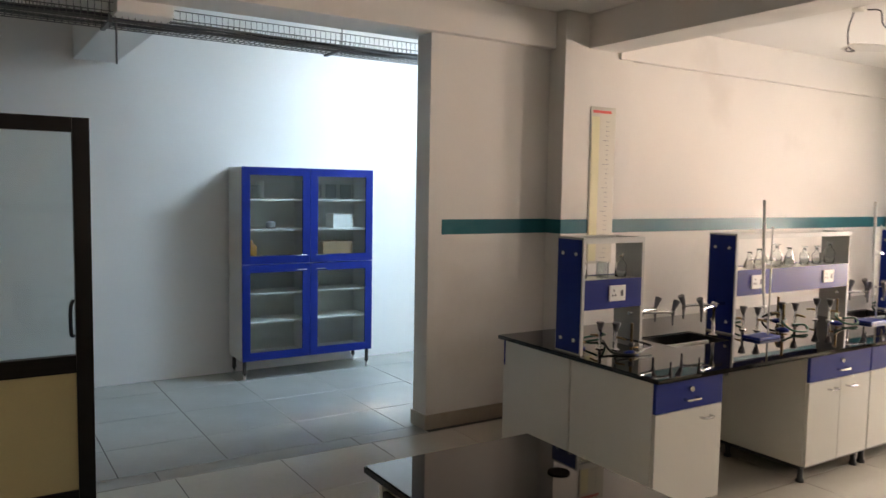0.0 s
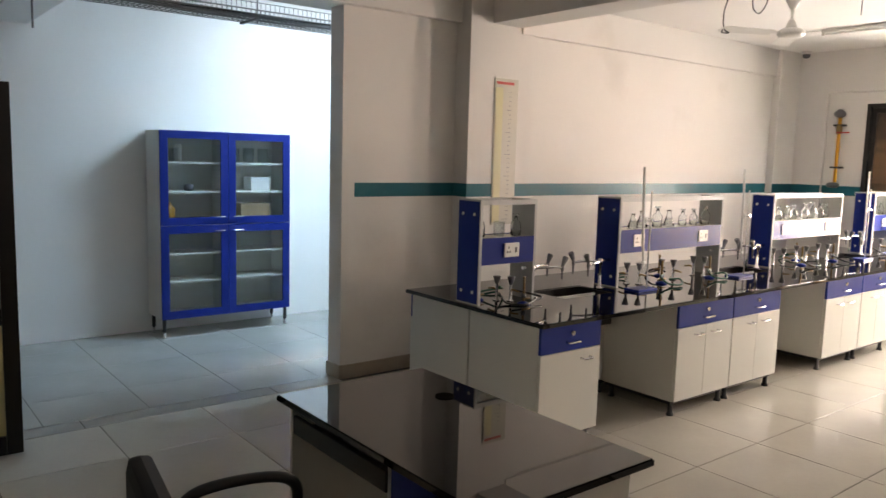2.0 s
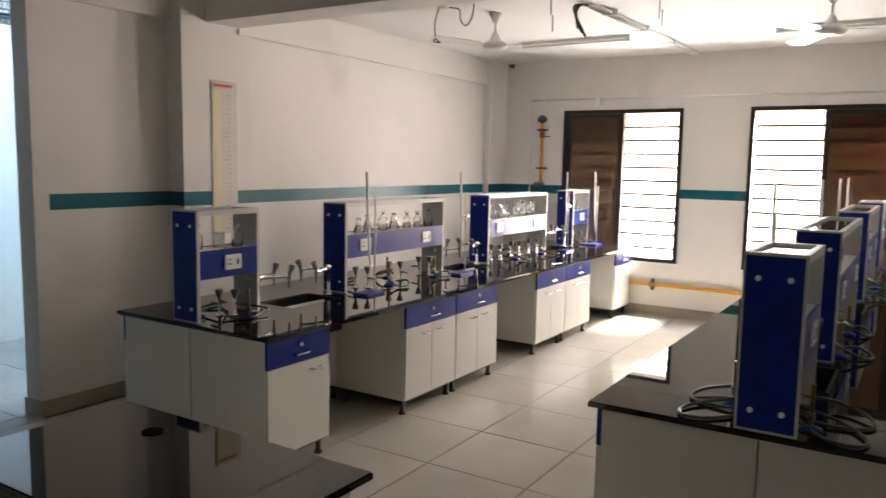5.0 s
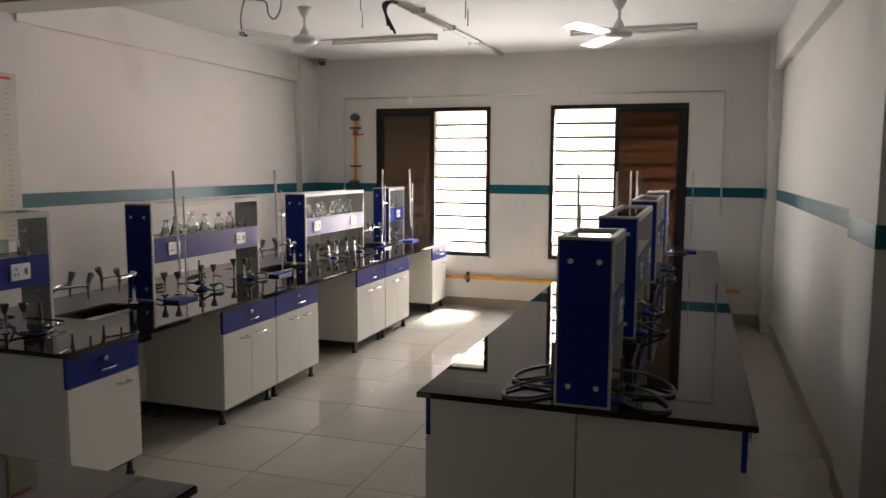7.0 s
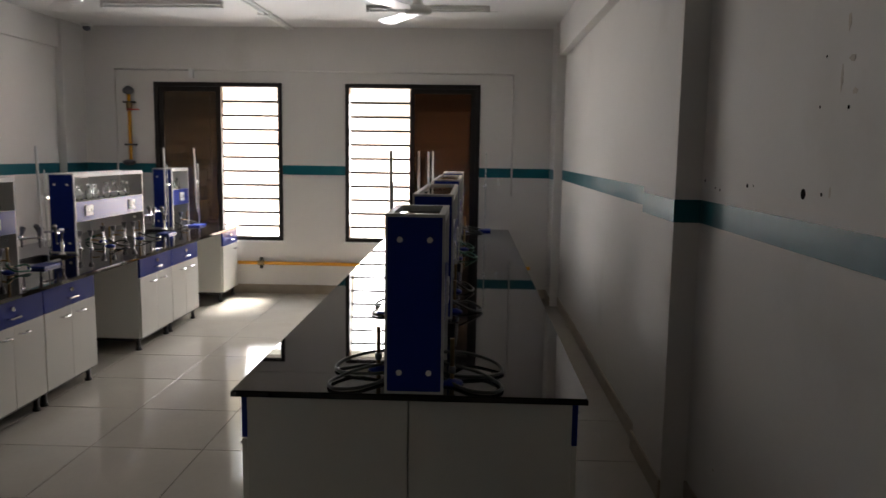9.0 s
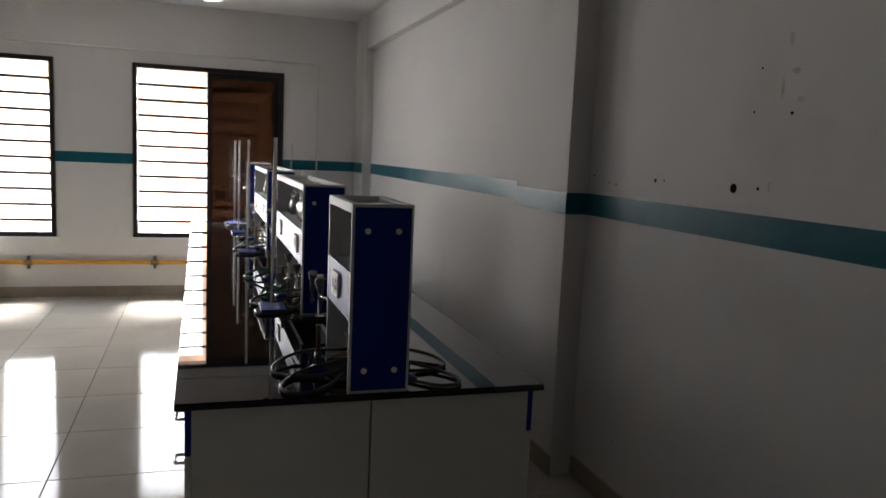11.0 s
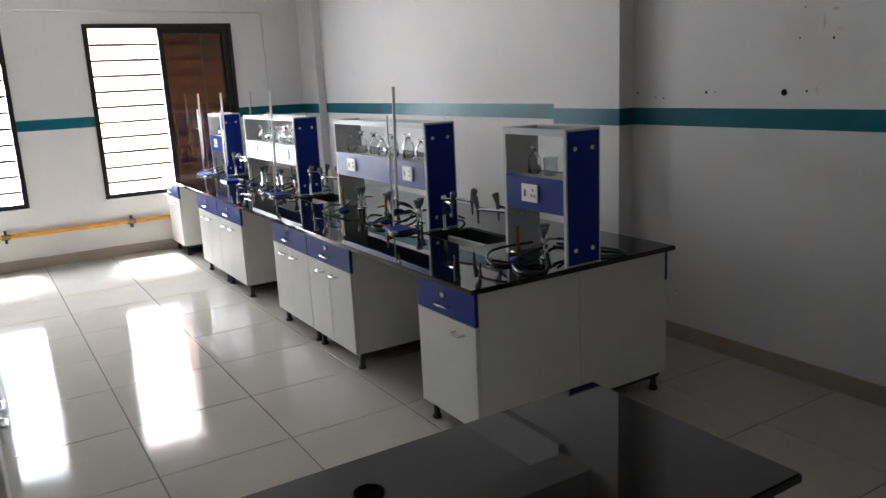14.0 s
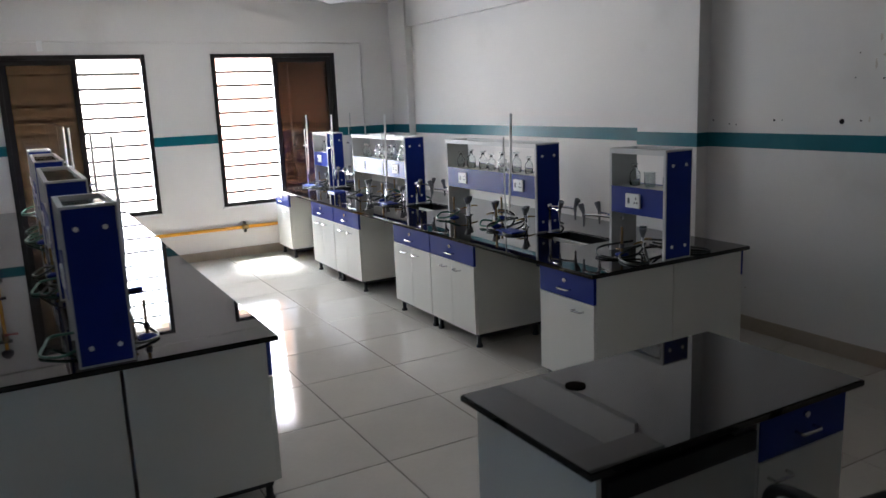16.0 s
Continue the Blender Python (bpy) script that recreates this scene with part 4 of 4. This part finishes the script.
part("regulator", lathe([(0.02, -0.04), (0.055, -0.02), (0.06, 0.0), (0.055, 0.02), (0.02, 0.05)], (-0.05, 4.92, 2.17), 14), GREYP, gp, "grey disc regulator")
part("meter", lathe([(0.03, -0.03), (0.065, -0.015), (0.065, 0.015), (0.03, 0.03)], (-0.06, 4.93, 1.41), 14), GREYP, gp, "grey round gauge")
v = part("valve", tube([(-0.04, 4.92, 1.96), (-0.04, 4.92, 2.05)], 0.030, 10), BRASS, gp)
part("lever", box(-0.075, -0.06, 4.80, 4.93, 1.965, 1.98, 0.002), RED, v, "red lever")
for z in (1.59, 2.04):
    part("bracket", box(-0.06, 0.0, 4.86, 4.98, z, z + 0.02, 0.002), BLACK, gp)
gh = thing("gas_pipe", (WX, 0, 0), "yellow gas pipe running low along the wall", "gas pipe")
part("pipe", tube([(-0.045, 0.60, 0.335), (-0.045, 5.0, 0.345)], 0.019, 10), YELLOW, gh)
for y in (3.52, 2.40):
    vv = part("valve", tube([(-0.045, y - 0.035, 0.34), (-0.045, y + 0.035, 0.34)], 0.028, 10), BRASS, gh)
    part("bracket", box(-0.06, 0.0, y - 0.012, y + 0.012, 0.28, 0.40, 0.002), BLACK, vv)

# height scale on the column
ps = thing("height_scale", (5.09, 5.47, 1.08), "tall printed height scale strip on column", "wall scale")
part("backing", box(0, 0.245, -0.006, -0.001, 0, 1.13, 0.001), SCALEB, ps)
# yellow reflection on the scale's left side, coloured in as a thin strip
part("strip", box(0.012, 0.085, -0.009, -0.0065, 0.02, 1.06), SCALEM, ps, "pale yellow reflection painted as a strip")
part("header", box(0.02, 0.20, -0.0085, -0.0065, 1.085, 1.105), RED, ps, "red printed header")
for k in range(30):
    part("mark", box(0.15 - (0.03 if k % 5 == 0 else 0), 0.18, -0.008, -0.0065, 0.04 + k * 0.034, 0.043 + k * 0.034), GREYP, ps)

# drilled holes and bare patches in the near wall
for x, z, r in ((3.79, 1.455, 0.017), (4.26, 1.46, 0.008), (4.20, 1.462, 0.004), (4.76, 1.46, 0.006), (4.62, 1.435, 0.005), (4.56, 1.43, 0.005), (3.67, 1.46, 0.006), (3.55, 1.70, 0.006), (3.72, 1.71, 0.004), (4.37, 1.33, 0.003), (3.70, 1.85, 0.004)):
    solid("wall_hole", tube([(x, Y_R, z), (x, Y_R + 0.001, z)], r, 9), HOLE, "dark drilled hole in the painted wall", "hole", "wall holes")
PATCH = mat("bare_plaster", (0.58, 0.52, 0.45), 0.9, vary=0.2, scale=20)
for x, z, w, hh in ((3.58, 1.93, 0.010, 0.030), (3.55, 1.83, 0.018, 0.012), (3.60, 1.78, 0.008, 0.035), (3.52, 1.74, 0.016, 0.010), (3.62, 1.47, 0.006, 0.022), (4.44, 0.30, 0.010, 0.006)):
    bm = bmesh.new()
    ang = [2 * math.pi * k / 9 for k in range(9)]
    ra = [rng.uniform(0.6, 1.1) for k in ang]
    lo = [bm.verts.new((x + w * r * math.cos(a), Y_R, z + hh * r * math.sin(a))) for a, r in zip(ang, ra)]
    up = [bm.verts.new((v.co.x, Y_R + 0.001, v.co.z)) for v in lo]
    for k in range(9):
        bm.faces.new((lo[k], lo[(k + 1) % 9], up[(k + 1) % 9], up[k]))
    bm.faces.new(up)
    solid("plaster_patch", bm, PATCH, "brown patch of bare plaster on wall", "wall patch", "wall patches")
solid("wall_box", box(-0.05, 0.05, 0, 0.02, 0, 0.07, 0.002), PLATE, "white electrical plate on the window wall", "switch plate", at=(WX - 0.02, 0.95, 1.22))


# ---- floor tiles ----
tile_mesh = {}


def tile(parent, x0, x1, y0, y1, material):
    w, d = round(x1 - x0, 3), round(y1 - y0, 3)
    if w < 0.02 or d < 0.02:
        return
    key = (w, d, material.name)
    if key not in tile_mesh:
        g, c = 0.0026, 0.0014
        bm = bmesh.new()
        lo = [bm.verts.new((x, y, -0.004)) for x, y in ((g, g), (w - g, g), (w - g, d - g), (g, d - g))]
        up = [bm.verts.new((x, y, -c)) for x, y in ((g, g), (w - g, g), (w - g, d - g), (g, d - g))]
        tp = [bm.verts.new((x, y, 0)) for x, y in ((g + c, g + c), (w - g - c, g + c), (w - g - c, d - g - c), (g + c, d - g - c))]
        for p, q in ((lo, up), (up, tp)):
            for i in range(4):
                bm.faces.new((p[i], p[(i + 1) % 4], q[(i + 1) % 4], q[i]))
        bm.faces.new(tp)
        tile_mesh[key] = mesh_of("tile", bm, material)
    ob = new("tile", tile_mesh[key])
    ob.parent = parent
    ob.location = (x0, y0, 0)


def lay(parent, x0, x1, y0, y1, gx, gy, material, step=0.6):
    i = math.floor((x0 - gx) / step)
    while gx + i * step < x1 - 0.01:
        j = math.floor((y0 - gy) / step)
        while gy + j * step < y1 - 0.01:
            tile(parent, max(gx + i * step, x0), min(gx + (i + 1) * step, x1), max(gy + j * step, y0), min(gy + (j + 1) * step, y1), material)
            j += 1
        i += 1


lay(floor, -1.50, WX, Y_R, 5.58, 4.625, 3.23, TILE)
lay(hall_floor, HALL_X0, HALL_X1, 5.735, HALL_Y, 2.56, 6.22, HALLTILE)
lay(hall_floor, HALL_X0, STUB_X, 5.58, 5.735, 3.35, 5.58, STRIPTILE, 1.2)
